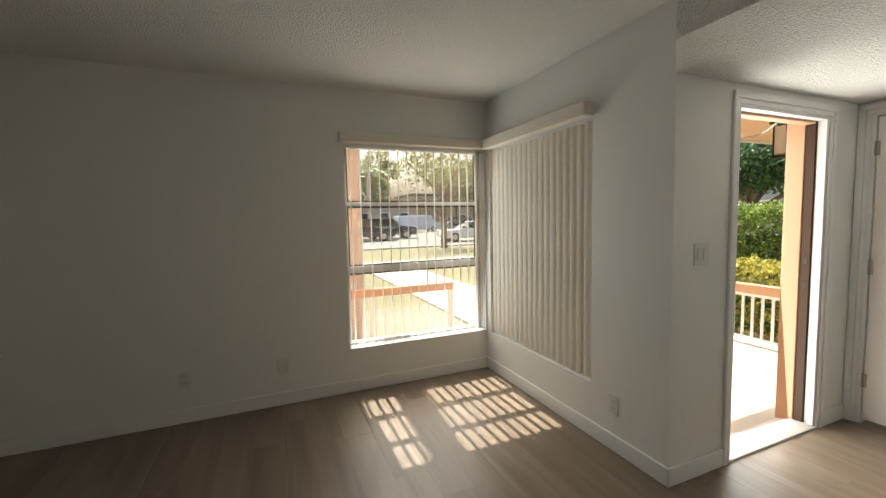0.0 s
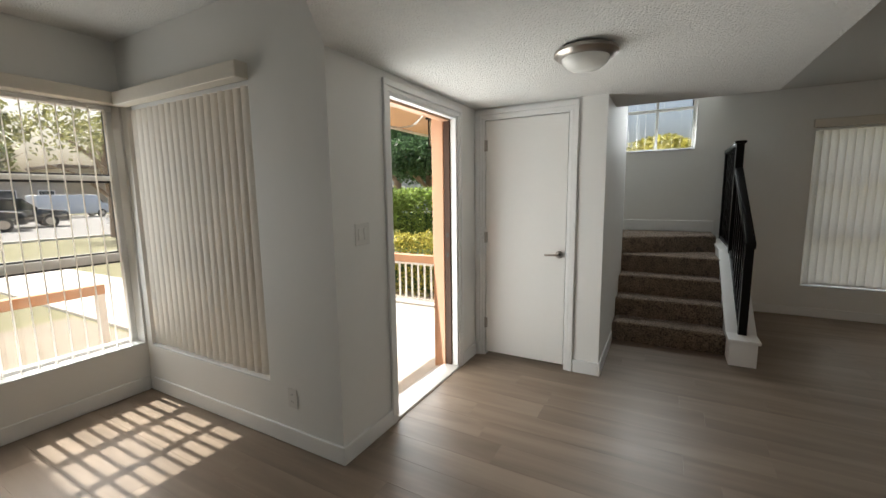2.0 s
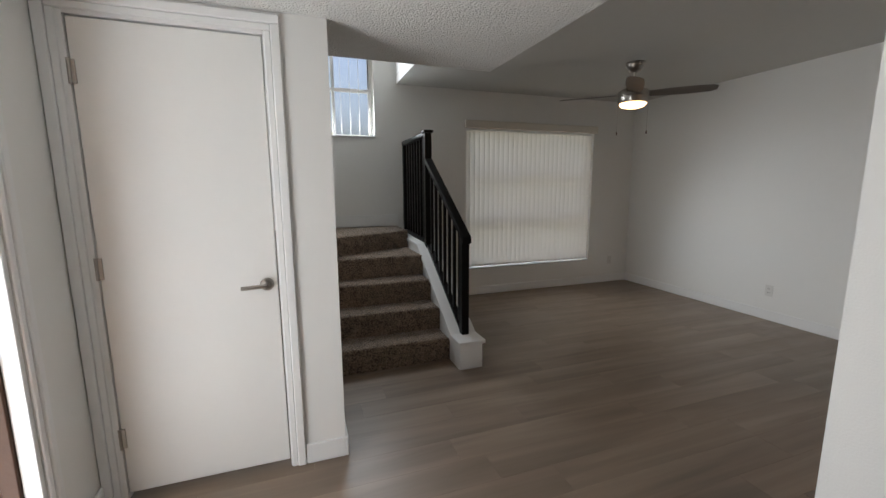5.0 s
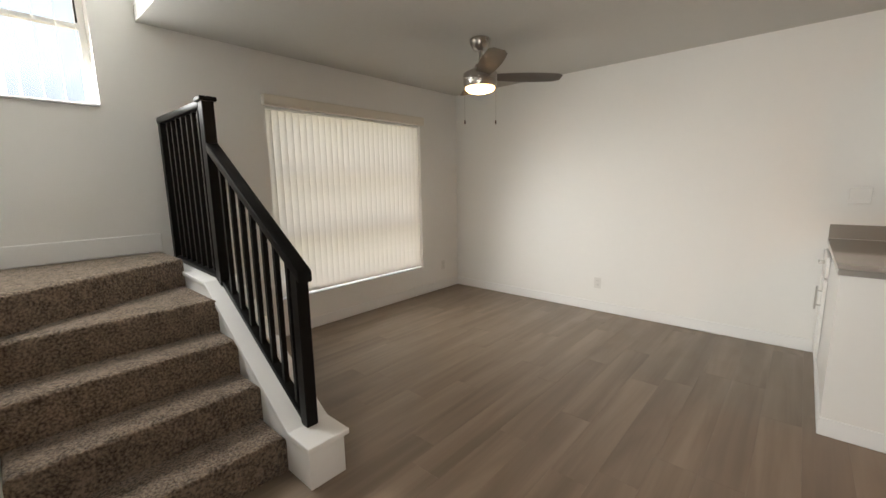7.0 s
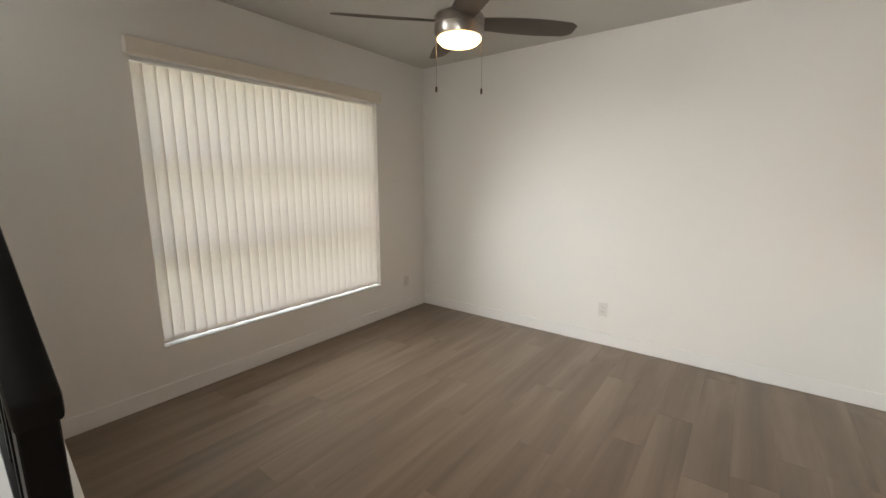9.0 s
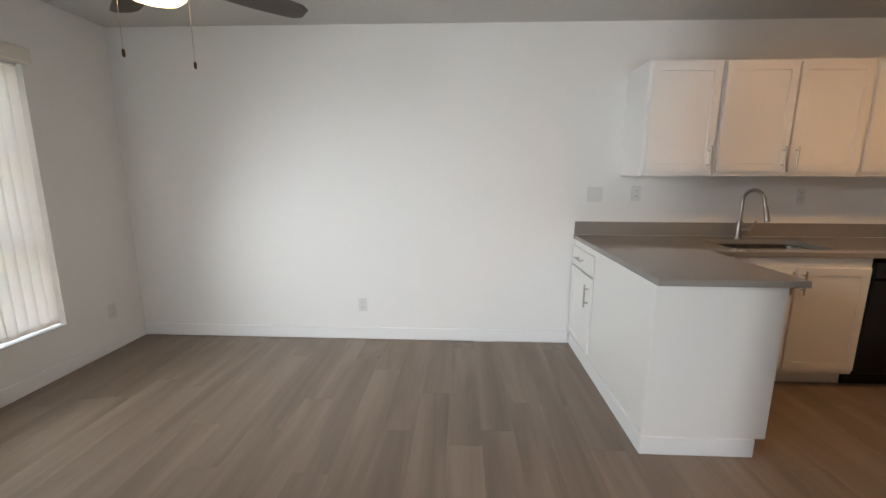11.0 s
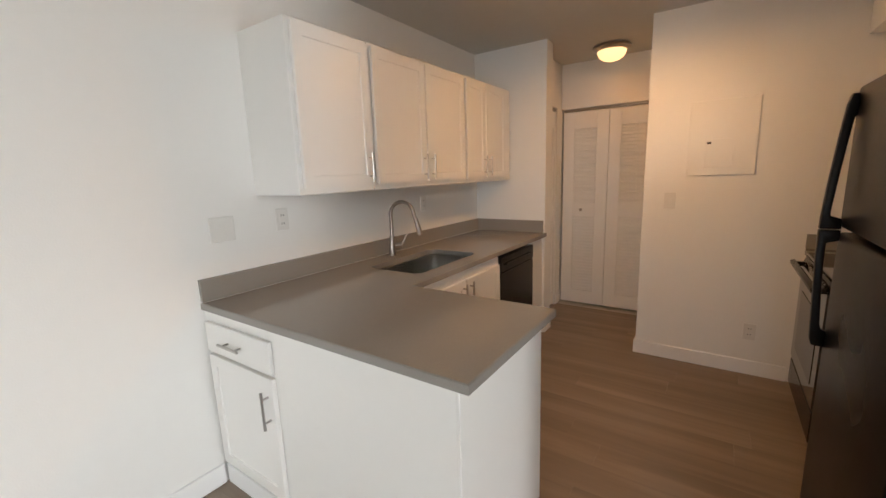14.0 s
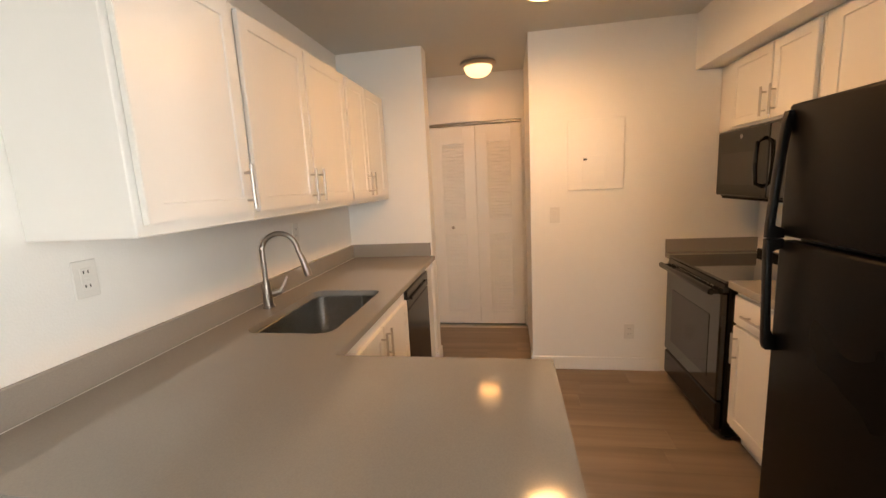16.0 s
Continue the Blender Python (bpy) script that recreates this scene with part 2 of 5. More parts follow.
M_orange = mat("terracotta_paint", (0.56, 0.31, 0.18), 0.6, var=0.08, scale=6, bump=0.08, bscale=60)
M_brown = mat("dark_brown_jamb", (0.070, 0.036, 0.022), 0.5, spec=0.2, var=0.2, scale=12, bump=0.1, bscale=50)
M_conc = mat("pale_concrete", (0.55, 0.53, 0.49), 0.85, var=0.12, scale=3, bump=0.2, bscale=80, fine=0.08)
M_thresh = mat("worn_threshold", (0.62, 0.60, 0.57), 0.45, 0.2, var=0.12, scale=20)
M_asphalt = mat("asphalt", (0.17, 0.165, 0.16), 0.85, var=0.12, scale=1, bump=0.3, bscale=60, fine=0.1)
M_grass = mat("dry_grass", (0.17, 0.16, 0.085), 0.95, var=0.35, scale=1.2, bump=0.7, bscale=40, fine=0.25)
M_mulch = mat("leaf_mulch", (0.24, 0.205, 0.16), 0.95, var=0.3, scale=6, bump=1.0, bscale=40, fine=0.4)
M_white_rail = mat("white_metal_rail", (0.80, 0.79, 0.77), 0.45, var=0.04, scale=8)
M_bark = mat("bark", (0.25, 0.18, 0.13), 0.9, var=0.2, scale=6, bump=0.8, bscale=14, stretch=(1, 1, 0.3))
M_palm_bark = mat("palm_bark", (0.55, 0.45, 0.39), 0.9, var=0.15, scale=5, bump=0.6, bscale=9, stretch=(0.4, 0.4, 4))
M_leaf = leafy("green_leaf", (0.13, 0.20, 0.055))
M_leaf_dark = leafy("dark_green_leaf", (0.080, 0.150, 0.065), 0.4)
M_leaf_yellow = leafy("yellow_green_leaf", (0.42, 0.39, 0.09), 0.45)
M_leaf_sparse = leafy("pale_leaf", (0.30, 0.30, 0.12))
M_hedge = leafy("hedge_leaf", (0.24, 0.33, 0.08), 0.5)
M_grey_wall = mat("grey_siding", (0.30, 0.33, 0.35), 0.8, var=0.06, scale=2)
M_beige_wall = mat("beige_render", (0.46, 0.41, 0.35), 0.85, var=0.06, scale=2, bump=0.2, bscale=30)
M_roof = mat("brown_roof", (0.16, 0.12, 0.10), 0.85, var=0.12, scale=4)
M_dark_window = mat("far_window", (0.04, 0.05, 0.06), 0.12, var=0.1, scale=3)
M_car_black = mat("black_car_paint", (0.012, 0.013, 0.017), 0.2, coat=1.0)
M_car_white = mat("white_car_paint", (0.74, 0.75, 0.76), 0.25, coat=1.0, var=0.02)
M_van = mat("pale_van_paint", (0.62, 0.67, 0.72), 0.3, coat=0.6, var=0.03)
M_tyre = mat("tyre_rubber", (0.02, 0.02, 0.02), 0.8)
M_car_glass = mat("tinted_car_glass", (0.02, 0.025, 0.03), 0.06)
M_amber = mat("lamp_lens", (0.75, 0.70, 0.62), 0.2)
M_lantern = sheer("lantern_glass", (0.8, 0.78, 0.7), 0.5)
M_plank = vinyl_plank("oak_look_plank")

# ---- helpers for shapes ----
ORIGIN = {}


def thing(name, at, label, category, group="", kind=""):
    ob = new(name)
    ob.empty_display_size = 0.05
    ob.location = at
    ORIGIN[ob.name] = Vector(at)
    return tagged(ob, label, category, group, kind)


def to_mesh(name, bm, mats, smooth=None):
    me = bpy.data.meshes.new(name)
    bmesh.ops.recalc_face_normals(bm, faces=bm.faces)
    bm.to_mesh(me)
    bm.free()
    for m in (mats if isinstance(mats, (list, tuple)) else [mats]):
        me.materials.append(m)
    if smooth is not None:
        me.shade_smooth()
        me.set_sharp_from_angle(angle=radians(smooth))
    return me


def part(name, bm, material, parent, label="", smooth=35):
    """One mesh object under a thing or a part. The bmesh is in world metres."""
    o = ORIGIN[parent.name]
    bmesh.ops.translate(bm, verts=bm.verts, vec=-o)
    ob = new(name, to_mesh(name, bm, material, smooth))
    ob.parent = parent
    ORIGIN[ob.name] = o
    return tagged(ob, label)


def solid(name, bm, material, label, category, group="", kind="", smooth=35):
    """A top-level mesh whose origin lies at its base."""
    co = [v.co for v in bm.verts]
    o = Vector(((min(c.x for c in co) + max(c.x for c in co)) / 2, (min(c.y for c in co) + max(c.y for c in co)) / 2, min(c.z for c in co)))
    bmesh.ops.translate(bm, verts=bm.verts, vec=-o)
    ob = new(name, to_mesh(name, bm, material, smooth))
    ob.location = o
    ORIGIN[ob.name] = o
    return tagged(ob, label, category, group, kind)


def box(x0, x1, y0, y1, z0, z1, bev=0.0, bm=None, mi=0, seg=1):
    b = bmesh.new()
    bmesh.ops.create_cube(b, size=1, matrix=Matrix.Translation(((x0 + x1) / 2, (y0 + y1) / 2, (z0 + z1) / 2)) @ Matrix.Diagonal((abs(x1 - x0), abs(y1 - y0), abs(z1 - z0), 1)))
    if bev:
        bmesh.ops.bevel(b, geom=list(b.edges), offset=bev, segments=seg, affect="EDGES", profile=0.5)
    for f in b.faces:
        f.material_index = mi
    return join(bm, b)


def join(bm, b):
    if bm is None:
        return b
    me = bpy.data.meshes.new("tmp")
    b.to_mesh(me)
    b.free()
    bm.from_mesh(me)
    bpy.data.meshes.remove(me)
    return bm


def lathe(profile, at, axis="z", seg=32, bm=None, mi=0, flip=False):
    """Turns (radius, height) pairs round an axis through at."""
    b = bmesh.new()
    rings = []
    for r, h in profile:
        ring = []
        for i in range(seg):
            a = 2 * math.pi * i / seg
            p = (r * math.cos(a), r * math.sin(a), h)
            ring.append(b.verts.new(p))
        rings.append(ring)
    for p, q in zip(rings, rings[1:]):
        for i in range(seg):
            b.faces.new((p[i], p[(i + 1) % seg], q[(i + 1) % seg], q[i]))
    b.faces.new(rings[0][::-1])
    b.faces.new(rings[-1])
    bmesh.ops.remove_doubles(b, verts=b.verts, dist=1e-5)
    turn = {"z": Matrix(), "x": Matrix.Rotation(radians(90), 4, "Y"), "y": Matrix.Rotation(radians(-90), 4, "X")}[axis]
    bmesh.ops.transform(b, matrix=Matrix.Translation(at) @ turn, verts=b.verts)
    for f in b.faces:
        f.material_index = mi
    return join(bm, b)


def tube(points, r, seg=12, bm=None, mi=0, radii=None):
    """A round bar along points."""
    b = bmesh.new()
    pts = [Vector(p) for p in points]
    rings = []
    up = Vector((0.123, 0.31, 0.94)).normalized()
    for i, p in enumerate(pts):
        d = (pts[min(i + 1, len(pts) - 1)] - pts[max(i - 1, 0)]).normalized()
        u = d.cross(up)
        u = (u if u.length > 0.05 else d.cross(Vector((1, 0, 0)))).normalized()
        w = d.cross(u)
        rr = radii[i] if radii else r
        rings.append([b.verts.new(p + rr * (math.cos(a) * u + math.sin(a) * w)) for a in (2 * math.pi * k / seg for k in range(seg))])
    for p, q in zip(rings, rings[1:]):
        for i in range(seg):
            b.faces.new((p[i], p[(i + 1) % seg], q[(i + 1) % seg], q[i]))
    b.faces.new(rings[0][::-1])
    b.faces.new(rings[-1])
    for f in b.faces:
        f.material_index = mi
    return join(bm, b)


def prism(outline, axis, a0, a1, bev=0.0, bm=None, mi=0, seg=2):
    """A flat outline drawn through from a0 to a1 along an axis; outline pairs are the two other axes in order."""
    b = bmesh.new()

    def at(u, v, a):
        return {"x": (a, u, v), "y": (u, a, v), "z": (u, v, a)}[axis]
    lo = [b.verts.new(at(u, v, a0)) for u, v in outline]
    hi = [b.verts.new(at(u, v, a1)) for u, v in outline]
    k = len(outline)
    b.faces.new(lo[::-1])
    b.faces.new(hi)
    for i in range(k):
        b.faces.new((lo[i], lo[(i + 1) % k], hi[(i + 1) % k], hi[i]))
    bmesh.ops.recalc_face_normals(b, faces=b.faces)
    if bev:
        bmesh.ops.bevel(b, geom=list(b.edges), offset=bev, segments=seg, affect="EDGES", profile=0.5)
    for f in b.faces:
        f.material_index = mi
    return join(bm, b)


def wall(name, axis, near, far, u0, u1, z0, z1, label, holes=(), mats=None):
    """A thick wall across axis ('x' or 'y') from the plane near to far, with openings (u0, u1, z0, z1) right through it. Second material: its far side."""
    us = sorted({u0, u1, *[q for h in holes for q in h[:2]]})
    zs = sorted({z0, z1, *[q for h in holes for q in h[2:]]})
    nu, nz = len(us) - 1, len(zs) - 1

    def full(i, j):
        if not (0 <= i < nu and 0 <= j < nz):
            return False
        cu, cz = (us[i] + us[i + 1]) / 2, (zs[j] + zs[j + 1]) / 2
        return not any(h[0] < cu < h[1] and h[2] < cz < h[3] for h in holes)
    bm = bmesh.new()
    memo = {}

    def v(i, j, s):
        if (i, j, s) not in memo:
            a = near if s == 0 else far
            memo[(i, j, s)] = bm.verts.new((a, us[i], zs[j]) if axis == "x" else (us[i], a, zs[j]))
        return memo[(i, j, s)]
    for i in range(nu):
        for j in range(nz):
            if not full(i, j):
                continue
            bm.faces.new([v(i, j, 0), v(i + 1, j, 0), v(i + 1, j + 1, 0), v(i, j + 1, 0)])
            f = bm.faces.new([v(i, j, 1), v(i + 1, j, 1), v(i + 1, j + 1, 1), v(i, j + 1, 1)])
            f.material_index = 1
            for di, dj, a, c in ((-1, 0, (i, j), (i, j + 1)), (1, 0, (i + 1, j), (i + 1, j + 1)), (0, -1, (i, j), (i + 1, j)), (0, 1, (i, j + 1), (i + 1, j + 1))):
                if not full(i + di, j + dj):
                    bm.faces.new([v(*a, 0), v(*c, 0), v(*c, 1), v(*a, 1)])
    return solid(name, bm, mats or [M_wall, M_wall], label, "wall", kind="structure", smooth=None)


def leaf_cloud(name, count, centre, size, leaf, material, seed, lumps=7, parent=None, label="", aspect=0.5, droop=0.0, hollow=0.55, boxy=False):
    """A crown of many small leaves, gathered in uneven clumps."""
    rng = np.random.default_rng(seed)
    if boxy:
        p = rng.uniform(-1, 1, (count, 3))
        face = rng.integers(0, 5, count)
        p[face == 0, 2] = rng.normal(1, 0.06, (face == 0).sum())
        p[face == 1, 0] = rng.normal(-1, 0.07, (face == 1).sum())
        p[face == 2, 0] = rng.normal(1, 0.07, (face == 2).sum())
        p[face == 3, 1] = rng.normal(-1, 0.04, (face == 3).sum())
        p[face == 4, 1] = rng.normal(1, 0.04, (face == 4).sum())
        wave = 0.06 * np.sin(p[:, 0] * 9 + 1) * np.cos(p[:, 1] * 11) + 0.05 * np.sin(p[:, 1] * 23)
        p[:, 2] += wave
    else:
        d = rng.normal(size=(lumps, 3))
        d /= np.linalg.norm(d, axis=1)[:, None]
        cs = d * rng.uniform(0.25, 0.72, (lumps, 1))
        k = rng.integers(0, lumps, count)
        q = rng.normal(size=(count, 3))
        q /= np.linalg.norm(q, axis=1)[:, None]
        p = cs[k] + q * (rng.uniform(hollow, 1, (count, 1)) * rng.uniform(0.3, 0.5, (lumps, 1))[k])
    p = p * np.array(size) + np.array(centre)
    a = rng.normal(size=(count, 3))
    a[:, 2] -= droop
    a /= np.linalg.norm(a, axis=1)[:, None]
    b = np.cross(a, rng.normal(size=(count, 3)))
    b /= np.linalg.norm(b, axis=1)[:, None]
    s = leaf * rng.uniform(0.6, 1.3, (count, 1))
    o = np.array(ORIGIN[parent.name]) if parent else np.array(centre)
    p = p - o
    vs = np.stack([p - a * s, p + b * s * aspect, p + a * s, p - b * s * aspect], 1).reshape(-1, 3)
    fs = np.arange(count * 4).reshape(-1, 4)
    me = bpy.data.meshes.new(name)
    me.from_pydata(vs.tolist(), [], fs.tolist())
    me.materials.append(material)
    ob = new(name, me)
    if parent:
        ob.parent = parent
    else:
        ob.location = centre
    ORIGIN[ob.name] = Vector(o)
    return tagged(ob, label)

# ---- structure ----
CEIL, CEIL_LOW, SOFF = 2.525, 2.49, 2.13
ext = [M_wall, M_stucco]
wall("wall_north", "y", 3.405, 3.60, -2.2, 2.06, -0.3, 2.9, "white painted living room wall with a corner window", [(0.755, 2.045, 0.355, 2.075)], ext)
wall("wall_porch_side", "x", 2.06, 2.21, 1.70, 3.60, -0.3, 2.9, "white painted wall with a blind-covered window onto the porch", [(2.04, 3.335, 0.345, 2.075)], ext)
wall("wall_entry", "y", 1.48, 1.70, 2.06, 6.65, -0.3, 2.9, "white painted entry wall with an open doorway", [(2.552, 3.448, -0.02, 2.03)], [M_wall, M_porch])
wall("wall_closet", "x", 3.787, 3.887, 0.436, 1.48, 0, SOFF, "white painted closet wall", [(0.695, 1.415, 0.0, 2.055)])
wall("wall_stair_side", "y", 0.436, 0.536, 3.887, 5.45, 0, 4.2, "white painted wall beside the stairs")
wall("wall_east", "x", 6.45, 6.65, -4.13, 1.48, -0.3, 4.2, "white painted wall with a large window and a high stair window", [(-3.245, -1.356, 0.34, 2.088), (-0.247, 0.66, 1.935, 3.0)], ext)
wall("wall_south", "y", -3.93, -4.13, -1.5, 6.45, -0.3, 2.9, "white painted wall behind the dining area and kitchen", (), ext)
wall("wall_kitchen_stub", "x", 0.15, 0.0, -3.93, -3.25, 0, CEIL, "short white wall at the end of the kitchen counter")
wall("wall_hall_south", "y", -3.43, -3.53, -0.79, 0.0, 0, CEIL, "white wall beside the hall with a louvered closet", [(-0.66, -0.06, 0.0, 2.09)])
wall("wall_hall_end", "x", -0.79, -0.89, -3.53, -2.47, 0, CEIL, "white wall at the hall's end with a louvered closet", [(-3.425, -2.49, 0.0, 2.085)])
wall("wall_kitchen_west", "x", 0.18, 0.08, -2.47, -0.92, 0, CEIL, "white painted kitchen wall with a breaker panel")
wall("wall_hall_north", "y", -2.47, -2.37, -0.79, 0.08, 0, CEIL, "white wall beside the hall")
wall("wall_partition", "y", -0.82, -0.92, -2.2, 2.446, 0, CEIL, "white partition wall between living room and kitchen")
wall("wall_west", "x", -2.2, -2.3, -0.92, 3.60, -0.3, 2.9, "plain white living room wall", (), ext)
wall("wall_closet_back", "x", -1.5, -1.6, -4.13, -0.92, -0.3, 2.9, "plain white wall behind the closets", (), ext)
wall("wall_stair_upper", "y", -0.5, -0.60, 4.32, 6.45, CEIL + 0.1, 4.2, "white stairwell wall above the ceiling")
wall("wall_stair_upper_west", "x", 4.32, 4.22, -0.60, 1.48, SOFF + 0.05, 4.2, "white stairwell wall above the entry")
wall("wall_stair_north", "y", 1.40, 1.479, 4.32, 6.45, 0, 4.2, "white stairwell wall")


def slab(name, rects, z0, z1, material, label, category="ceiling"):
    bm = bmesh.new()
    for x0, x1, y0, y1 in rects:
        box(x0, x1, y0, y1, z0, z1, bm=bm)
    return solid(name, bm, material, label, category, kind="structure", smooth=None)


slab("ceiling_living", [(-2.2, 2.06, -0.82, 3.405), (2.06, 4.22, -0.60, 1.48)], CEIL_LOW, CEIL_LOW + 0.1, M_ceil, "off-white popcorn-textured living room ceiling")
slab("ceiling", [(2.06, 6.45, -3.93, -0.60), (-1.5, 2.06, -3.93, -0.82), (4.22, 6.45, -0.60, -0.50)], CEIL, CEIL + 0.1, M_ceil_shaded, "off-white lightly sprayed ceiling over dining area and kitchen, shade put into its colour")
slab("ceiling_stairwell", [(4.22, 6.45, -0.6, 1.48)], 4.2, 4.3, M_ceil, "off-white ceiling over the stairs")
bm = prism([(2.06, 1.48), (1.71, 1.22), (1.71, -0.63), (4.32, -0.63), (4.32, 0.436), (3.887, 0.436), (3.887, 1.48)], "z", SOFF, CEIL - 0.002)
solid("ceiling_entry", bm, M_ceil, "lowered popcorn-textured ceiling over the entry", "ceiling", kind="structure", smooth=None)
slab("ceiling_closet", [(3.89, 5.45, 0.54, 1.479)], SOFF, SOFF + 0.05, M_wall, "closet ceiling")
slab("kitchen_soffit", [(0.18, 2.446, -1.365, -0.92)], 2.166, CEIL - 0.002, M_wall, "white boxed soffit above the wall cabinets")
slab("floor_slab", [(-2.3, 6.65, -4.13, 1.70), (-2.3, 2.21, 1.70, 3.60)], -0.32, -0.010, M_conc, "concrete slab under the plank floor", "floor")

# baseboards: each run butts against the next
BB = 0.105


def base(x0, x1, y0, y1, h=BB):
    bm = box(x0, x1, y0, y1, 0.0, h, 0.004)
    return solid("baseboard", bm, M_trim, "white painted baseboard along the wall", "baseboard", kind="structure")


W = 0.014
base(-2.2, 2.06 - W, 3.405 - W, 3.405)
base(2.06 - W, 2.06, 1.48 - W, 3.405 - W)
base(2.06 - W, 2.49, 1.48 - W - 0.001, 1.48 - 0.001)
base(3.515, 3.787, 1.48 - W, 1.48)
base(3.787 - W, 3.787, 0.436, 0.63)
base(3.787 - W, 4.62, 0.436 - W, 0.436)
base(6.45 - W, 6.45, -3.93 + W, -0.69)
base(2.745, 6.45, -3.93, -3.93 + W)
base(-2.2, 2.446 + W, -0.82, -0.82 + W)
base(2.446, 2.446 + W, -0.92, -0.82)
base(0.18, 0.18 + W, -2.47, -1.53)
base(0.08, 0.18 + W, -2.47 - W, -2.47)
base(0.0, 0.15 + W, -3.25, -3.25 + W)
base(0.15, 0.15 + W, -3.31, -3.25)
base(-0.79, -0.69, -3.43, -3.43 + W)
base(-2.2, -2.2 + W, -0.82 + W, 3.405 - W)
solid("baseboard", box(6.45 - W, 6.45, -0.49, 1.40, 0.936, 1.07, 0.004), M_trim, "white painted baseboard above the landing", "baseboard", kind="structure")


def casing(name, axis, face, u0, u1, top, w, out, label):
    """A door's trim of two legs and a head round the opening u0..u1; out: the way it stands proud of face."""
    d = 0.018 * out
    t = thing(name, (face, (u0 + u1) / 2, 0) if axis == "x" else ((u0 + u1) / 2, face, 0), label, "door trim", kind="structure")

    def b(a0, a1, z0, z1, thin=False):
        lo, hi = sorted((face, face + d))
        lo, hi = (lo, hi) if not thin else sorted((face, face + d * 0.55))
        return box(lo, hi, a0, a1, z0, z1, 0.004) if axis == "x" else box(a0, a1, lo, hi, z0, z1, 0.004)
    k = w * 0.42
    part("leg", join(b(u0 - w, u0 - k, 0, top + k), b(u0 - k, u0, 0, top, True)), M_trim, t)
    part("leg", join(b(u1 + k, u1 + w, 0, top + k), b(u1, u1 + k, 0, top, True)), M_trim, t)
    part("head", join(b(u0 - w, u1 + w, top + k, top + w), b(u0 - k, u1 + k, top, top + k, True)), M_trim, t)
    return t


casing("trim_entry", "y", 1.48, 2.555, 3.445, 2.025, 0.064, -1, "white painted casing round the entry doorway")
casing("trim_closet", "x", 3.787, 0.70, 1.41, 2.05, 0.066, -1, "white painted casing round the closet door")

# entry doorway: lining, jamb and threshold
t = thing("door_jamb", (3.0, 1.6, 0), "dark brown entry door jamb in a white and terracotta lining, the door swung outside", "door frame", kind="structure")
part("lining", box(3.425, 3.447, 1.482, 1.532, 0.02, 2.03, 0.002), M_trim, t)
part("lining", box(2.553, 2.575, 1.482, 1.532, 0.02, 2.03, 0.002), M_trim, t)
part("lining", box(2.576, 3.424, 1.482, 1.53, 2.005, 2.029, 0.002), M_trim, t)
jb = part("jamb", box(3.412, 3.447, 1.533, 1.585, 0.02, 2.03, 0.003), M_brown, t, "dark brown jamb with strike holes")
part("strike_hole", box(3.409, 3.4125, 1.547, 1.567, 0.93, 0.965, 0.001), M_hole, jb)
part("strike_hole", box(3.409, 3.4125, 1.547, 1.567, 1.09, 1.125, 0.001), M_hole, jb)
part("jamb", box(2.553, 2.588, 1.533, 1.585, 0.02, 2.03, 0.003), M_brown, t)
part("jamb", box(2.596, 3.404, 1.531, 1.60, 1.99, 2.03, 0.003), M_orange, t)
part("outer_lining", box(3.405, 3.447, 1.586, 1.69, -0.02, 2.03, 0.004), M_orange, t, "terracotta outer lining")
part("outer_lining", box(2.553, 2.595, 1.586, 1.69, -0.02, 2.03, 0.004), M_orange, t)
bm = prism([(1.47, -0.008), (1.475, 0.012), (1.52, 0.022), (1.60, 0.022), (1.70, -0.02), (1.70, -0.06), (1.47, -0.06)], "x", 2.553, 3.447)
part("threshold", bm, M_thresh, t, "worn metal threshold")
t = thing("door_chain", (3.2, 1.7, 1.98), "thin steel chain hanging from the doorway to the porch ceiling", "chain")
run = [Vector(c) for c in ((3.13, 1.57, 2.02), (3.37, 1.85, 1.975), (3.53, 2.2, 2.03), (3.62, 2.75, 2.355))]
for a, b in zip(run, run[1:]):
    n = round((b - a).length / 0.021)
    for i in range(n):
        p = a.lerp(b, (i + 0.5) / n) - Vector((0, 0, 0.012 * math.sin(math.pi * (i + 0.5) / n)))
        d = (b - a).normalized()
        side = d.cross(Vector((0, 0, 1))).normalized()
        side = side if i % 2 else d.cross(side)
        bm = tube([p + d * 0.015 * math.cos(q) + side * 0.008 * math.sin(q) for q in (2 * math.pi * k / 8 for k in range(9))], 0.0024, 5)
        part("link", bm, M_nickel, t)

# ---- stairs ----
NOSE = [4.70, 4.945, 5.19, 5.435]
RISE = 0.187
t = thing("staircase", (5.2, 0, 0), "brown carpeted stairs rising to a landing", "stairs", kind="structure")


def tread(outline, z, name="step"):
    """One carpeted step with a rounded nose, down to the floor."""
    bm = prism(outline, "z", 0.0, z, 0.0)
    top = [e for e in bm.edges if all(abs(v.co.z - z) < 1e-5 for v in e.verts)]
    bmesh.ops.bevel(bm, geom=top, offset=0.028, segments=4, affect="EDGES", profile=0.5)
    return part(name, bm, M_carpet, t)


for i, x in enumerate(NOSE):
    z = RISE * (i + 1)
    nx = NOSE[i + 1] + 0.02 if i < 3 else None
    if nx:
        tread([(x, -0.486), (nx, -0.486), (nx, 0.435), (x, 0.435)], z)
    else:
        tread([(x, -0.486), (6.05, -0.486), (5.58, 0.435), (x, 0.435)], z, "winder_step")
tread([(5.99, -0.486), (6.449, -0.486), (6.449, 1.399), (5.52, 1.399), (5.52, 0.435)], RISE * 5, "landing")

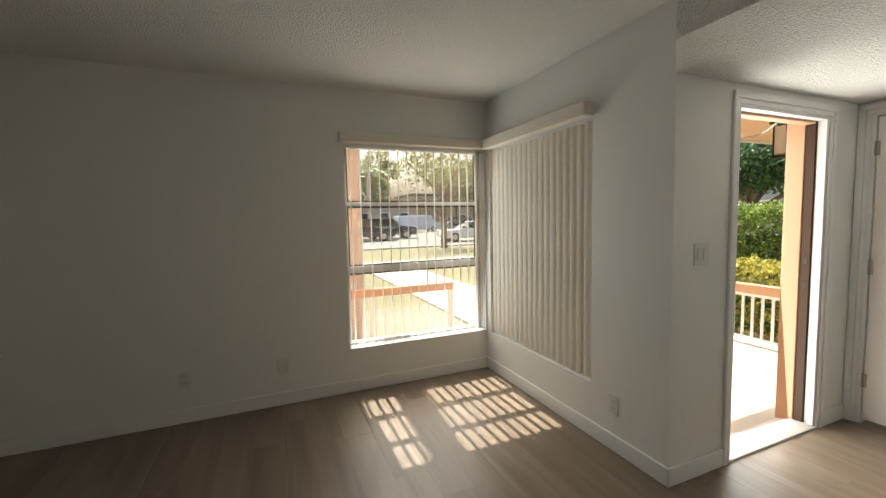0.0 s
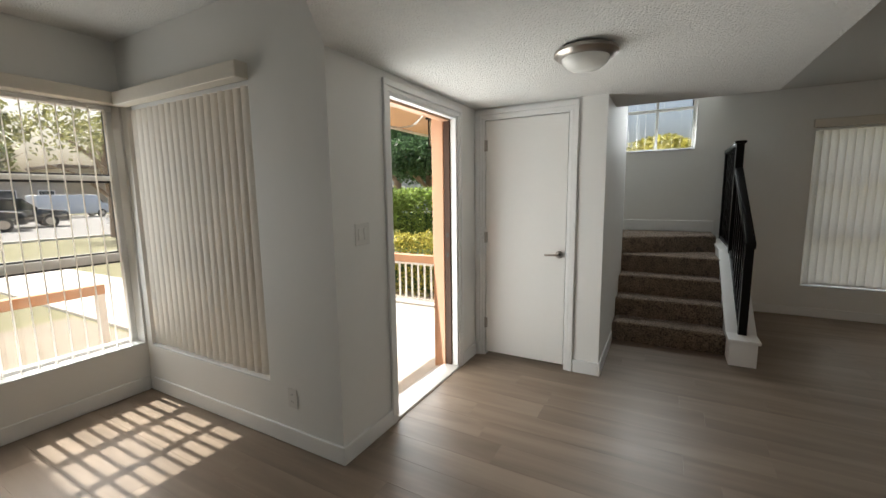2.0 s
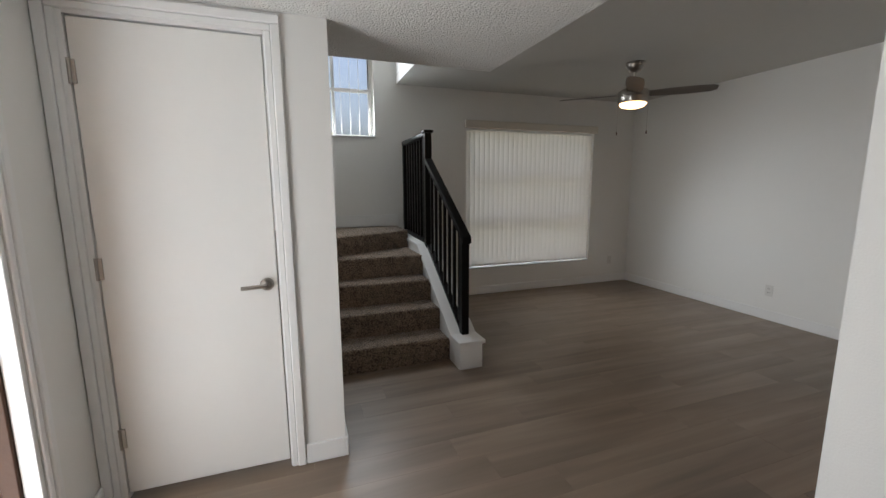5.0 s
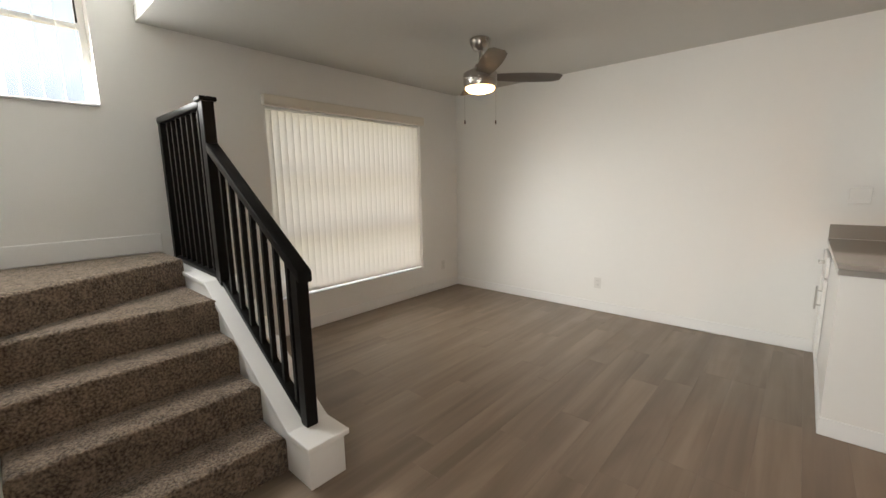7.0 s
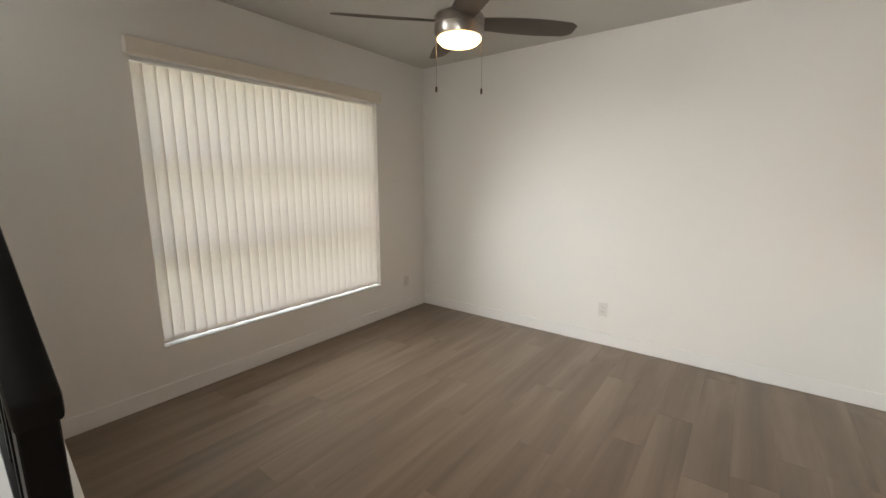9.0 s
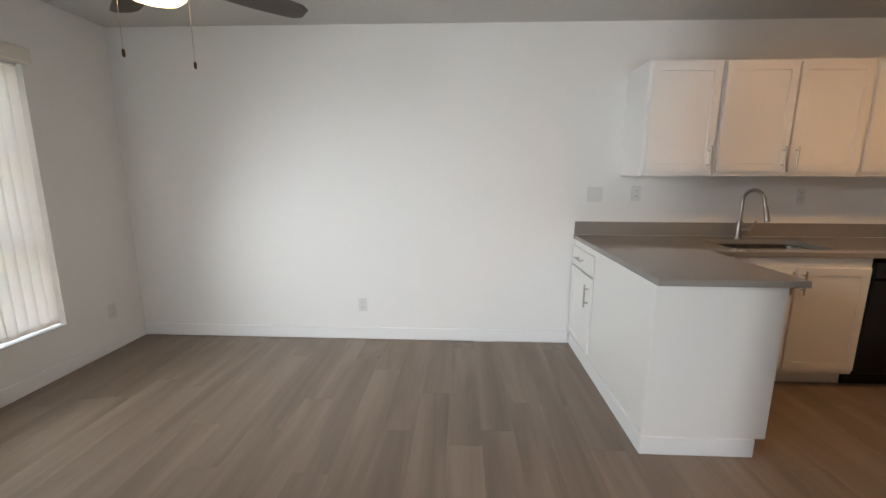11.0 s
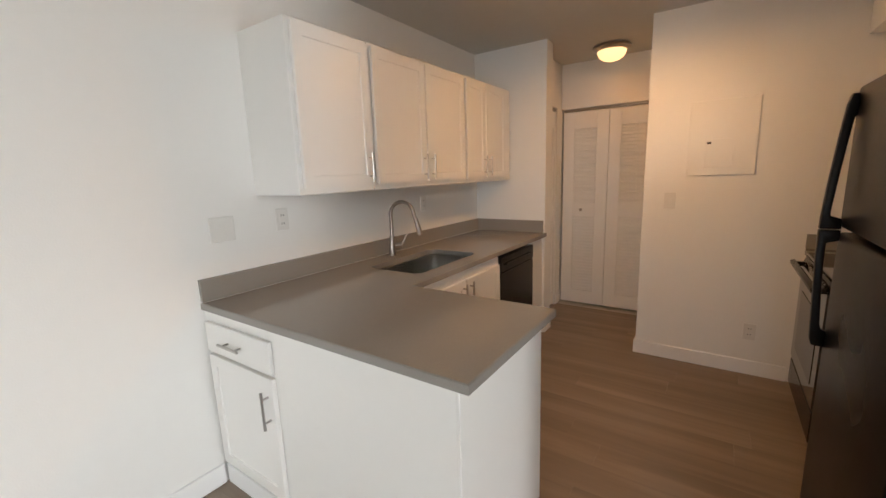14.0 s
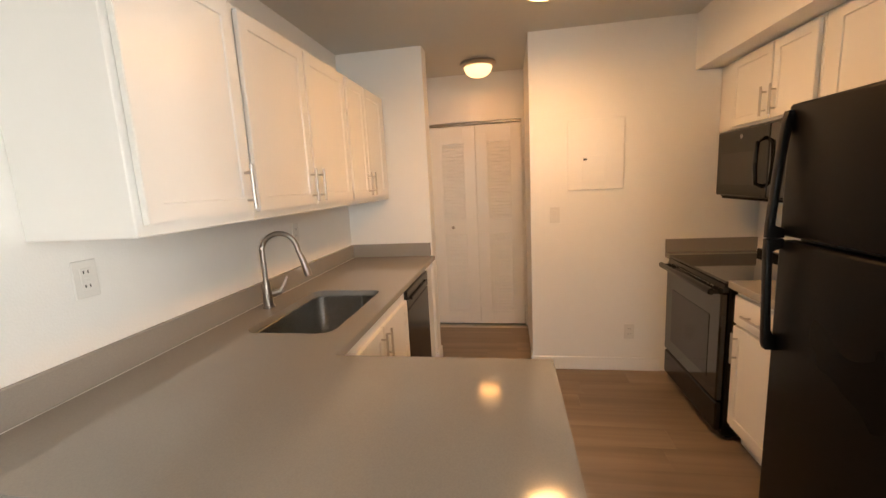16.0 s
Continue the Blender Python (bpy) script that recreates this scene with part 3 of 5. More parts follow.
# low wall beside the stairs, with its cap
t = thing("stair_kneewall", (5.4, -0.6, 0), "white painted low wall beside the stairs with a sloping cap", "low wall", kind="structure")
out = [(4.45, 0.0), (6.412, 0.0), (6.412, 0.83), (5.56, 0.80), (4.62, 0.20), (4.45, 0.20)]
part("body", prism(out, "y", -0.690, -0.502, 0.003), M_trim, t)
cap = [(4.425, 0.201), (4.625, 0.201), (5.565, 0.801), (6.412, 0.831), (6.412, 0.859), (5.555, 0.829), (4.615, 0.229), (4.425, 0.229)]
knee = t
part("cap", prism(cap, "y", -0.705, -0.488, 0.004), M_trim, t, "white cap board")

# black railing
t = thing("stair_railing", (5.4, -0.6, 0.2), "black painted stair railing with square balusters", "railing")


def bar(x0, z0, x1, z1, h, y0, y1, name, bev=0.004):
    out = [(x0, z0 - h), (x1, z1 - h), (x1, z1), (x0, z0)]
    return part(name, prism(out, "y", y0, y1, bev), M_rail, t)


def cap_z(x):
    return 0.229 + (x - 4.615) * (0.829 - 0.229) / (5.555 - 4.615) if x < 5.555 else 0.829 + (x - 5.555) * 0.0336


part("newel_post", box(4.575, 4.635, -0.63, -0.57, 0.229, 1.0, 0.003), M_rail, t)
part("newel_post", box(5.50, 5.565, -0.633, -0.567, 0.79, 1.89, 0.003), M_rail, t)
part("newel_cap", box(5.485, 5.58, -0.648, -0.552, 1.89, 1.915, 0.005), M_rail, t)
part("wall_post", box(6.36, 6.412, -0.63, -0.57, 0.86, 1.86, 0.003), M_rail, t)
bar(4.545, 1.01, 5.50, 1.655, 0.055, -0.636, -0.564, "handrail", 0.008)
bar(5.565, 1.90, 6.412, 1.90, 0.045, -0.636, -0.564, "handrail", 0.008)
bar(4.635, cap_z(4.635) + 0.035, 5.50, cap_z(5.50) + 0.035, 0.034, -0.625, -0.575, "bottom_rail")
bar(5.565, 0.865, 6.36, 0.893, 0.034, -0.625, -0.575, "bottom_rail")
for i in range(7):
    x = 4.70 + 0.117 * i
    zt = 1.01 + (x - 4.545) * 0.675 - 0.05
    part("baluster", box(x - 0.013, x + 0.013, -0.613, -0.587, cap_z(x) + 0.02, zt, 0.002), M_rail, t)
for i in range(7):
    x = 5.655 + 0.103 * i
    part("baluster", box(x - 0.013, x + 0.013, -0.613, -0.587, cap_z(x) + 0.02, 1.86, 0.002), M_rail, t)


for ob in (knee, t):
    ob.location += Vector((0.035, 0.015, 0))


# ---- windows ----
def window(name, axis, inner, outer, u0, u1, z0, z1, bars, label, mullions=(), sill_out=0.0):
    """A metal window near the outer side of its opening, with bars at heights and mullions across."""
    s = 1 if outer > inner else -1
    f0, f1 = outer - s * 0.09, outer - s * 0.04
    f0, f1 = min(f0, f1), max(f0, f1)
    mid = (f0 + f1) / 2
    t = thing(name, (mid, (u0 + u1) / 2, z0) if axis == "x" else ((u0 + u1) / 2, mid, z0), label, "window", kind="structure")

    def b(a0, a1, c0, c1, d0=f0, d1=f1, bev=0.003):
        return box(d0, d1, a0, a1, c0, c1, bev) if axis == "x" else box(a0, a1, d0, d1, c0, c1, bev)
    fw = 0.035
    fr = part("window_frame", b(u0, u1, z1 - fw, z1), M_alu, t)
    part("window_frame", b(u0, u1, z0, z0 + fw), M_alu, t)
    part("window_frame", b(u0, u0 + fw, z0 + fw, z1 - fw), M_alu, t)
    part("window_frame", b(u1 - fw, u1, z0 + fw, z1 - fw), M_alu, t)
    for zb, h, dark in bars:
        part("window_bar", b(u0 + fw, u1 - fw, zb - h / 2, zb + h / 2), M_alu, t)
        if dark:
            part("gasket", b(u0 + fw, u1 - fw, zb + h / 2, zb + h / 2 + 0.012, f0 + 0.012, f1 - 0.012, 0.002), M_gasket, t)
            part("gasket", b(u0 + fw, u1 - fw, zb - h / 2 - 0.014, zb - h / 2, f0 + 0.012, f1 - 0.012, 0.002), M_gasket, t)
    if bars:
        for ua in (u0 + fw, u1 - fw - 0.012):
            part("gasket", b(ua, ua + 0.012, bars[0][0] + 0.03, z1 - fw, f0 + 0.012, f1 - 0.012, 0.002), M_gasket, t)
    for um in mullions:
        part("mullion", b(um - 0.015, um + 0.015, z0 + fw, z1 - fw, f0 + 0.006, f1 - 0.006), M_alu, t)
    zs = [z0 + fw] + [q[0] for q in bars] + [z1 - fw]
    for lo, hi in zip(zs, zs[1:]):
        p = part("pane", b(u0 + fw - 0.005, u1 - fw + 0.005, lo, hi, mid - 0.003, mid + 0.003, 0), M_glass, t)
        p.visible_shadow = False
    si0, si1 = sorted((inner - s * sill_out, f0 if s > 0 else f1))
    part("window_sill", b(u0 + 0.001, u1 - 0.001, z0 - 0.001, z0 + 0.012, si0, si1, 0.003), M_sill, t, "white marble sill")
    return t


window("window_1", "y", 3.405, 3.60, 0.755, 2.045, 0.355, 2.075, [(1.015, 0.06, True), (1.575, 0.035, True)], "aluminium window with panes above a low fixed pane")
window("window_2", "x", 2.06, 2.21, 2.04, 3.335, 0.345, 2.075, [(1.015, 0.06, True), (1.575, 0.035, True)], "aluminium window behind closed blinds")
window("window_3", "x", 6.45, 6.65, -3.245, -1.356, 0.34, 2.088, [(0.92, 0.07, True), (1.50, 0.05, True)], "wide aluminium window behind closed blinds")
window("window_4", "x", 6.45, 6.65, -0.247, 0.66, 1.935, 3.0, [(2.45, 0.03, False)], "high stair window with thin bars", [0.18], 0.03)


def slat_mesh(w, h, name, curve, material):
    """A vertical blind's slat: a shallow curved strip with rounded ends, a weight pocket at its foot."""
    bm = bmesh.new()
    n = 8
    cols = []
    for i in range(n + 1):
        u = -w / 2 + w * i / n
        bow = curve * (1 - (2 * u / w) ** 2)
        cols.append([bm.verts.new((u, bow, z)) for z in (0.0, 0.03, h * 0.5, h)])
    for p, q in zip(cols, cols[1:]):
        for i in range(3):
            bm.faces.new((p[i], q[i], q[i + 1], p[i + 1]))
    # the hem at the foot holds a weight
    lip = [bm.verts.new((p[1].co.x, p[1].co.y + 0.003, 0.03)) for p in cols]
    foot = [bm.verts.new((p[0].co.x, p[0].co.y + 0.003, 0.0)) for p in cols]
    for i in range(n):
        bm.faces.new((foot[i], foot[i + 1], lip[i + 1], lip[i]))
        bm.faces.new((cols[i][0], cols[i + 1][0], foot[i + 1], foot[i]))
    return to_mesh(name, bm, material, 50)


def blind(name, axis, plane, u0, u1, ztop, zbot, angle, n, label, val0, val1, valz, depth, width=0.089, curve=0.007, loose=2.5, material=None):
    """Vertical slats hung from a head rail behind a valance board."""
    t = thing(name, (plane, (u0 + u1) / 2, zbot) if axis == "x" else ((u0 + u1) / 2, plane, zbot), label, "blinds")
    o = ORIGIN[t.name]
    me = slat_mesh(width, ztop - zbot, "slat", curve, material or M_slat)
    rng = random.Random(name)
    for i in range(n):
        u = u0 + (u1 - u0) * (i + 0.5) / n
        ob = new("slat", me)
        ob.parent = t
        a = angle + rng.uniform(-loose, loose)
        if axis == "x":
            ob.matrix_basis = pose(0, u - o.y, rng.uniform(-0.004, 0.004), 0, 0, 90 + a)
        else:
            ob.matrix_basis = pose(u - o.x, 0, rng.uniform(-0.004, 0.004), 0, 0, a)
    z0, z1 = valz
    d0, d1 = sorted(depth)
    vb = (lambda a0, a1, c0, c1, e0, e1: box(e0, e1, a0, a1, c0, c1, 0.004)) if axis == "x" else (lambda a0, a1, c0, c1, e0, e1: box(a0, a1, e0, e1, c0, c1, 0.004))
    part("valance", vb(val0, val1, z0, z1, d0, d1), M_valance, t, "cream valance board")
    part("head_rail", vb(u0, u1, ztop, ztop + 0.03, plane - 0.02, plane + 0.02), M_alu, t)
    return t


blind("window_blind", "y", 3.47, 0.775, 2.025, 2.035, 0.375, 74, 15, "cream vertical blinds turned open at the corner window", 0.72, 2.058, (2.062, 2.142), (3.325, 3.404))
blind("window_blind", "x", 2.105, 2.06, 3.32, 2.035, 0.365, 34, 18, "cream vertical blinds closed over the porch window", 2.03, 3.324, (2.052, 2.138), (1.98, 2.059), 0.089, 0.016, 0.8, M_slat_dense)
blind("window_blind", "x", 6.50, -3.243, -1.358, 2.064, 0.36, -6, 28, "cream vertical blinds closed over the wide window, glowing with daylight", -3.27, -1.33, (2.086, 2.175), (6.40, 6.449), 0.080, 0.005, 1.2)
blind("window_blind", "x", 6.50, -0.237, 0.65, 2.96, 1.955, 90, 9, "thin vertical blinds turned open at the stair window", -0.26, 0.67, (3.0, 3.08), (6.40, 6.449), 0.034, 0.001, 1.0)

# ---- floor planks ----
PW, PL = 0.185, 1.22
floor = thing("floor", (2, 0, -0.010), "grey-brown oak-look vinyl plank floor", "floor", kind="structure")
bm = box(-PW / 2 + 0.0002, PW / 2 - 0.0002, -0.5, 0.5, 0, 0.0095, 0.0)
top = [e for e in bm.edges if all(v.co.z > 0.009 for v in e.verts)]
bmesh.ops.bevel(bm, geom=top, offset=0.0004, segments=1, affect="EDGES")
plank_mesh = to_mesh("plank", bm, M_plank, None)
rng = random.Random(5)
x = -2.2
while x < 6.45:
    w = min(PW, 6.45 - x)
    xm = x + w / 2
    y1 = 3.405 if x < 2.06 else 1.475
    y0 = -3.93
    y = y0 - rng.uniform(0.0, PL)
    while y < y1:
        a, b = max(y, y0) + 0.0002, min(y + PL, y1) - 0.0002
        if b - a > 0.03 and not (x < -0.9 and b < -0.95) and not (x > 4.9 and b > -0.2 and a > -0.6):
            ob = new("plank", plank_mesh)
            ob.parent = floor
            ob.matrix_basis = Matrix.LocRotScale((xm - 2, (a + b) / 2, 0), None, (w / PW, b - a, 1))
        y += PL
    x += PW

# ---- doors ----
t = thing("door_1", (3.80, 1.05, 0.012), "white flush closet door, closed, with a lever handle", "door", kind="structure")
part("leaf", box(3.797, 3.832, 0.711, 1.386, 0.034, 2.030, 0.003), M_door, t)


part("jamb", box(3.790, 3.885, 0.6935, 0.705, 0.0, 2.05, 0.001), M_trim, t)
part("jamb", box(3.790, 3.885, 1.391, 1.4145, 0.0, 2.05, 0.001), M_trim, t)
part("jamb", box(3.790, 3.885, 0.7051, 1.3909, 2.036, 2.0545, 0.001), M_trim, t)


def hinge(z):
    bm = box(3.790, 3.7965, 1.371, 1.3875, z - 0.045, z + 0.045, 0.001)
    tube([(3.789, 1.390, z - 0.047), (3.789, 1.390, z + 0.047)], 0.0065, 10, bm)
    part("hinge", bm, M_nickel, t)


for z in (1.83, 1.06, 0.30):
    hinge(z)
bm = lathe([(0.028, 0.0), (0.030, 0.004), (0.026, 0.010), (0.011, 0.014), (0.011, 0.045)], (3.791, 0.757, 0.945), "x", 24)
bmesh.ops.rotate(bm, cent=(3.791, 0.757, 0.945), matrix=Matrix.Rotation(radians(180), 3, "Z"), verts=bm.verts)
tube([(3.745, 0.757, 0.945), (3.743, 0.78, 0.945), (3.745, 0.82, 0.943), (3.749, 0.862, 0.940)], 0.0095, 12, bm)
part("lever_handle", bm, M_nickel, t, "brushed nickel lever handle")


def bifold(name, axis, face, u0, u1, ztop, label, knob_u):
    """Two hinged louvered leaves under a metal track. face: their front plane; they look to +x, or to +y."""
    t = thing(name, (face, (u0 + u1) / 2, 0.02) if axis == "x" else ((u0 + u1) / 2, face, 0.02), label, "door", kind="structure")

    def b(a0, a1, z0, z1, d0, d1, bev=0.002):
        return box(face - d1, face - d0, a0, a1, z0, z1, bev) if axis == "x" else box(a0, a1, face - d1, face - d0, z0, z1, bev)
    mid = (u0 + u1) / 2
    for a, c in ((u0, mid - 0.002), (mid + 0.002, u1)):
        st = 0.115 if c - a > 0.4 else 0.07
        bm = None
        z0, z1 = 0.02, ztop - 0.03
        for q in (b(a, a + st, z0, z1, 0, 0.03), b(c - st, c, z0, z1, 0, 0.03), b(a + st, c - st, z0, 0.16, 0, 0.03), b(a + st, c - st, 0.98, 1.125, 0, 0.03), b(a + st, c - st, 1.885, z1, 0, 0.03)):
            bm = q if bm is None else join(bm, q)
        leaf = part("leaf", bm, M_door, t)
        part("backing", b(a + st, c - st, 0.16, 1.885, 0.0165, 0.022, 0), M_door, t)
        for lo, hi in ((0.16, 0.98), (1.125, 1.885)):
            n = int((hi - lo) / 0.032)
            for i in range(n):
                z = lo + (i + 0.5) * (hi - lo) / n
                if axis == "x":
                    out = [(face - 0.016, z + 0.012), (face - 0.013, z + 0.0155), (face - 0.003, z - 0.0105), (face - 0.006, z - 0.014)]
                    bm = prism([(p, q) for p, q in out], "y", a + st, c - st)
                else:
                    out = [(face - 0.016, z + 0.012), (face - 0.013, z + 0.0155), (face - 0.003, z - 0.0105), (face - 0.006, z - 0.014)]
                    bm = prism(out, "x", a + st, c - st)
                part("louver_slat", bm, M_door, leaf, smooth=None)
    part("track", b(u0, u1, ztop - 0.022, ztop, 0.0, 0.03), M_nickel, t, "metal door track")
    p = (face, knob_u, 1.05) if axis == "x" else (knob_u, face, 1.05)
    part("knob", lathe([(0.006, 0), (0.006, 0.012), (0.015, 0.02), (0.016, 0.028), (0.010, 0.034)], p, axis, 18), M_nickel, t)
    return t


bifold("door_2", "x", -0.80, -3.405, -2.495, 2.08, "white louvered bifold closet door at the hall's end, closed", -3.20)
bifold("door_3", "y", -3.44, -0.655, -0.065, 2.085, "white louvered bifold closet door beside the hall, closed", -0.30)


# ---- small wall fittings ----
def plate(name, axis, face, out, u, z, w, h, kind, label, category, group=""):
    """A cover plate with its switches or socket, on a wall across axis."""
    t = thing(name, (face, u, z - h / 2) if axis == "x" else (u, face, z - h / 2), label, category, group)

    def b(a0, a1, c0, c1, d0, d1, bev=0.001):
        e0, e1 = sorted((face + out * d0, face + out * d1))
        return box(e0, e1, a0, a1, c0, c1, bev) if axis == "x" else box(a0, a1, e0, e1, c0, c1, bev)
    part("cover", b(u - w / 2, u + w / 2, z - h / 2, z + h / 2, 0.0005, 0.006, 0.002), M_plate, t)
    if kind == "socket":
        for dz in (-0.021, 0.021):
            s = part("socket", b(u - 0.017, u + 0.017, z + dz - 0.014, z + dz + 0.014, 0.006, 0.0075), M_plate, t)
            for du in (-0.007, 0.007):
                part("slot", b(u + du - 0.0015, u + du + 0.0015, z + dz - 0.003, z + dz + 0.006, 0.0072, 0.008, 0), M_hole, s)
    elif kind == "gfci":
        s = part("socket", b(u - 0.017, u + 0.017, z - 0.034, z + 0.034, 0.006, 0.0085), M_plate, t)
        for dz in (-0.022, 0.022):
            for du in (-0.007, 0.007):
                part("slot", b(u + du - 0.0018, u + du + 0.0018, z + dz - 0.005, z + dz + 0.005, 0.0082, 0.009, 0), M_hole, s)
        for dz in (-0.005, 0.005):
            part("button", b(u - 0.006, u + 0.006, z + dz - 0.003, z + dz + 0.003, 0.0085, 0.010, 0.0005), M_plate, s)
    elif kind.startswith("switch"):
        n = int(kind[-1])
        for i in range(n):
            c = u + (i - (n - 1) / 2) * 0.046
            part("rocker", b(c - 0.016, c + 0.016, z - 0.033, z + 0.033, 0.006, 0.0105, 0.002), M_plate, t)
    return t


plate("wall_outlet", "y", 3.405, -1, -0.436, 0.315, 0.072, 0.116, "socket", "white wall outlet above the baseboard", "outlet", "wall outlets")
plate("cable_plate", "y", 3.405, -1, 0.227, 0.305, 0.078, 0.116, "blank", "blank white cable plate on the wall", "wall plate")
plate("wall_outlet", "x", 2.06, -1, 1.85, 0.29, 0.072, 0.116, "socket", "white wall outlet below the porch window", "outlet", "wall outlets")
plate("light_switch", "y", 1.48, -1, 2.275, 1.225, 0.118, 0.118, "switch2", "white double light switch beside the entry", "light switch")
plate("light_switch", "y", -0.82, 1, 2.275, 1.25, 0.075, 0.118, "switch1", "white single light switch on the partition", "light switch")
plate("wall_outlet", "y", -3.93, 1, 4.489, 0.307, 0.072, 0.116, "socket", "white wall outlet in the dining area", "outlet", "wall outlets")
plate("wall_outlet", "x", 6.45, -1, -3.62, 0.32, 0.072, 0.116, "socket", "white wall outlet beside the wide window", "outlet", "wall outlets")
plate("blank_plate", "y", -3.93, 1, 2.60, 1.253, 0.118, 0.118, "blank", "blank white plate painted over on the kitchen wall", "wall plate")
plate("wall_outlet", "y", -3.93, 1, 2.278, 1.265, 0.075, 0.118, "gfci", "white safety outlet above the counter", "outlet", "wall outlets")
plate("wall_outlet", "y", -3.93, 1, 1.02, 1.25, 0.072, 0.116, "socket", "white wall outlet behind the faucet", "outlet", "wall outlets")
plate("light_switch", "x", 0.18, 1, -2.293, 1.225, 0.072, 0.116, "switch1", "white single light switch in the kitchen", "light switch")
plate("wall_outlet", "x", 0.18, 1, -1.75, 0.315, 0.072, 0.116, "socket", "white wall outlet near the range", "outlet", "wall outlets")

t = thing("breaker_panel", (0.18, -2.0, 1.40), "white painted breaker panel in the kitchen wall", "electrical panel")
part("cover", box(0.1805, 0.190, -2.20, -1.812, 1.40, 1.90, 0.002), M_wall, t)
d = part("door", box(0.1905, 0.194, -2.10, -1.94, 1.455, 1.645, 0.002), M_wall, t)
part("latch", box(0.1945, 0.197, -2.092, -2.068, 1.612, 1.626, 0.001), M_hole, d)


# ---- ceiling lights ----
def dome_light(name, at, globe, label, r=0.17, deep=1.0):
    x, y, z = at
    t = thing(name, (x, y, z - 0.12), label, "ceiling light", "dome ceiling lights")
    part("pan", lathe([(r - 0.03, 0.0), (r - 0.005, -0.012), (r, -0.028), (r - 0.012, -0.038), (r - 0.02, -0.045), (r - 0.03, -0.048)], at, "z", 40), M_nickel, t, "brushed nickel rim")
    q = r - 0.040
    part("globe", lathe([(a * q, -0.040 - (b - 0.040) * deep) for a, b in ((1, 0.040), (1, 0.050), (0.95, 0.066), (0.82, 0.083), (0.6, 0.096), (0.3, 0.103), (0.03, 0.105))], at, "z", 40), globe, t, "opal glass dome")
    return t


dome_light("ceiling_light", (2.743, 0.423, SOFF), M_globe, "brushed nickel dome ceiling light, unlit, over the entry", 0.152)
dome_light("ceiling_light", (1.06, -2.43, CEIL), M_globe_on, "brushed nickel dome ceiling light, lit, over the kitchen", 0.195, 1.35)
dome_light("ceiling_light", (-0.403, -2.867, CEIL), M_globe_low, "brushed nickel dome ceiling light, lit, in the hall", 0.16, 1.4)


def downlight(name, at, r, watts, color):
    """The light that a dome throws down into the room."""
    ob = new(name, bpy.data.lights.new(name, "AREA"))
    ob.data.shape, ob.data.size, ob.data.energy, ob.data.color = "DISK", 2 * r, watts, color
    ob.location = at
    return ob


downlight("kitchen_lamp", (1.06, -2.43, CEIL - 0.145), 0.14, 3.0, (1.0, 0.52, 0.20))
downlight("hall_lamp", (-0.403, -2.867, CEIL - 0.14), 0.10, 0.26, (1.0, 0.42, 0.12))

# ---- ceiling fan ----
FX, FY = 4.955, -2.44
t = thing("ceiling_fan", (FX, FY, 2.1), "brushed nickel ceiling fan with grey blades and a lit bowl", "ceiling fan")
part("canopy", lathe([(0.080, 0.0), (0.084, -0.010), (0.078, -0.040), (0.060, -0.072), (0.040, -0.088), (0.014, -0.092)], (FX, FY, CEIL), "z", 32), M_nickel, t)
part("rod", lathe([(0.012, 0), (0.012, -0.125)], (FX, FY, CEIL - 0.07), "z", 16), M_nickel, t)
hz = 2.268
part("motor_housing", lathe([(0.018, 0.075), (0.034, 0.068), (0.046, 0.040), (0.085, 0.022), (0.128, 0.0), (0.136, -0.012), (0.136, -0.045), (0.130, -0.050), (0.136, -0.055), (0.136, -0.085), (0.128, -0.108), (0.12, -0.112)], (FX, FY, hz), "z", 40), M_nickel, t)
part("light_bowl", lathe([(0.120, -0.111), (0.118, -0.125), (0.10, -0.142), (0.06, -0.154), (0.004, -0.158)], (FX, FY, hz), "z", 40), M_fan_on, t, "lit opal glass bowl")
for a in (46, 137, 228, 318):
    bm = bmesh.new()
    n = 14
    rows = []
    for i in range(n + 1):
        u = i / n
        r = 0.10 + 0.58 * u
        w = 0.052 + 0.022 * math.sin(math.pi * min(u * 0.9, 1)) - (0.022 * max(0, (u - 0.93) / 0.07))
        rows.append([bm.verts.new((r, sgn * w, 0.004 * u - 0.25 * sgn * w)) for sgn in (-1, 0, 1)])
    for p, q in zip(rows, rows[1:]):
        for i in range(2):
            bm.faces.new((p[i], q[i], q[i + 1], p[i + 1]))
    bmesh.ops.solidify(bm, geom=list(bm.faces), thickness=0.006)
    bmesh.ops.transform(bm, matrix=Matrix.Translation((FX, FY, hz - 0.03)) @ Matrix.Rotation(radians(a), 4, "Z"), verts=bm.verts)
    part("blade", bm, M_blade, t)
for dx, dy, ln in ((0.085, 0.095, 0.235), (-0.085, -0.10, 0.235)):
    c = part("pull_chain", tube([(FX + dx, FY + dy, hz - 0.11), (FX + dx, FY + dy, hz - 0.13 - ln)], 0.0012, 6), M_nickel, t)
    part("fob", lathe([(0.003, 0), (0.006, -0.006), (0.006, -0.026), (0.003, -0.032)], (FX + dx, FY + dy, hz - 0.13 - ln), "z", 10), M_brown, c)


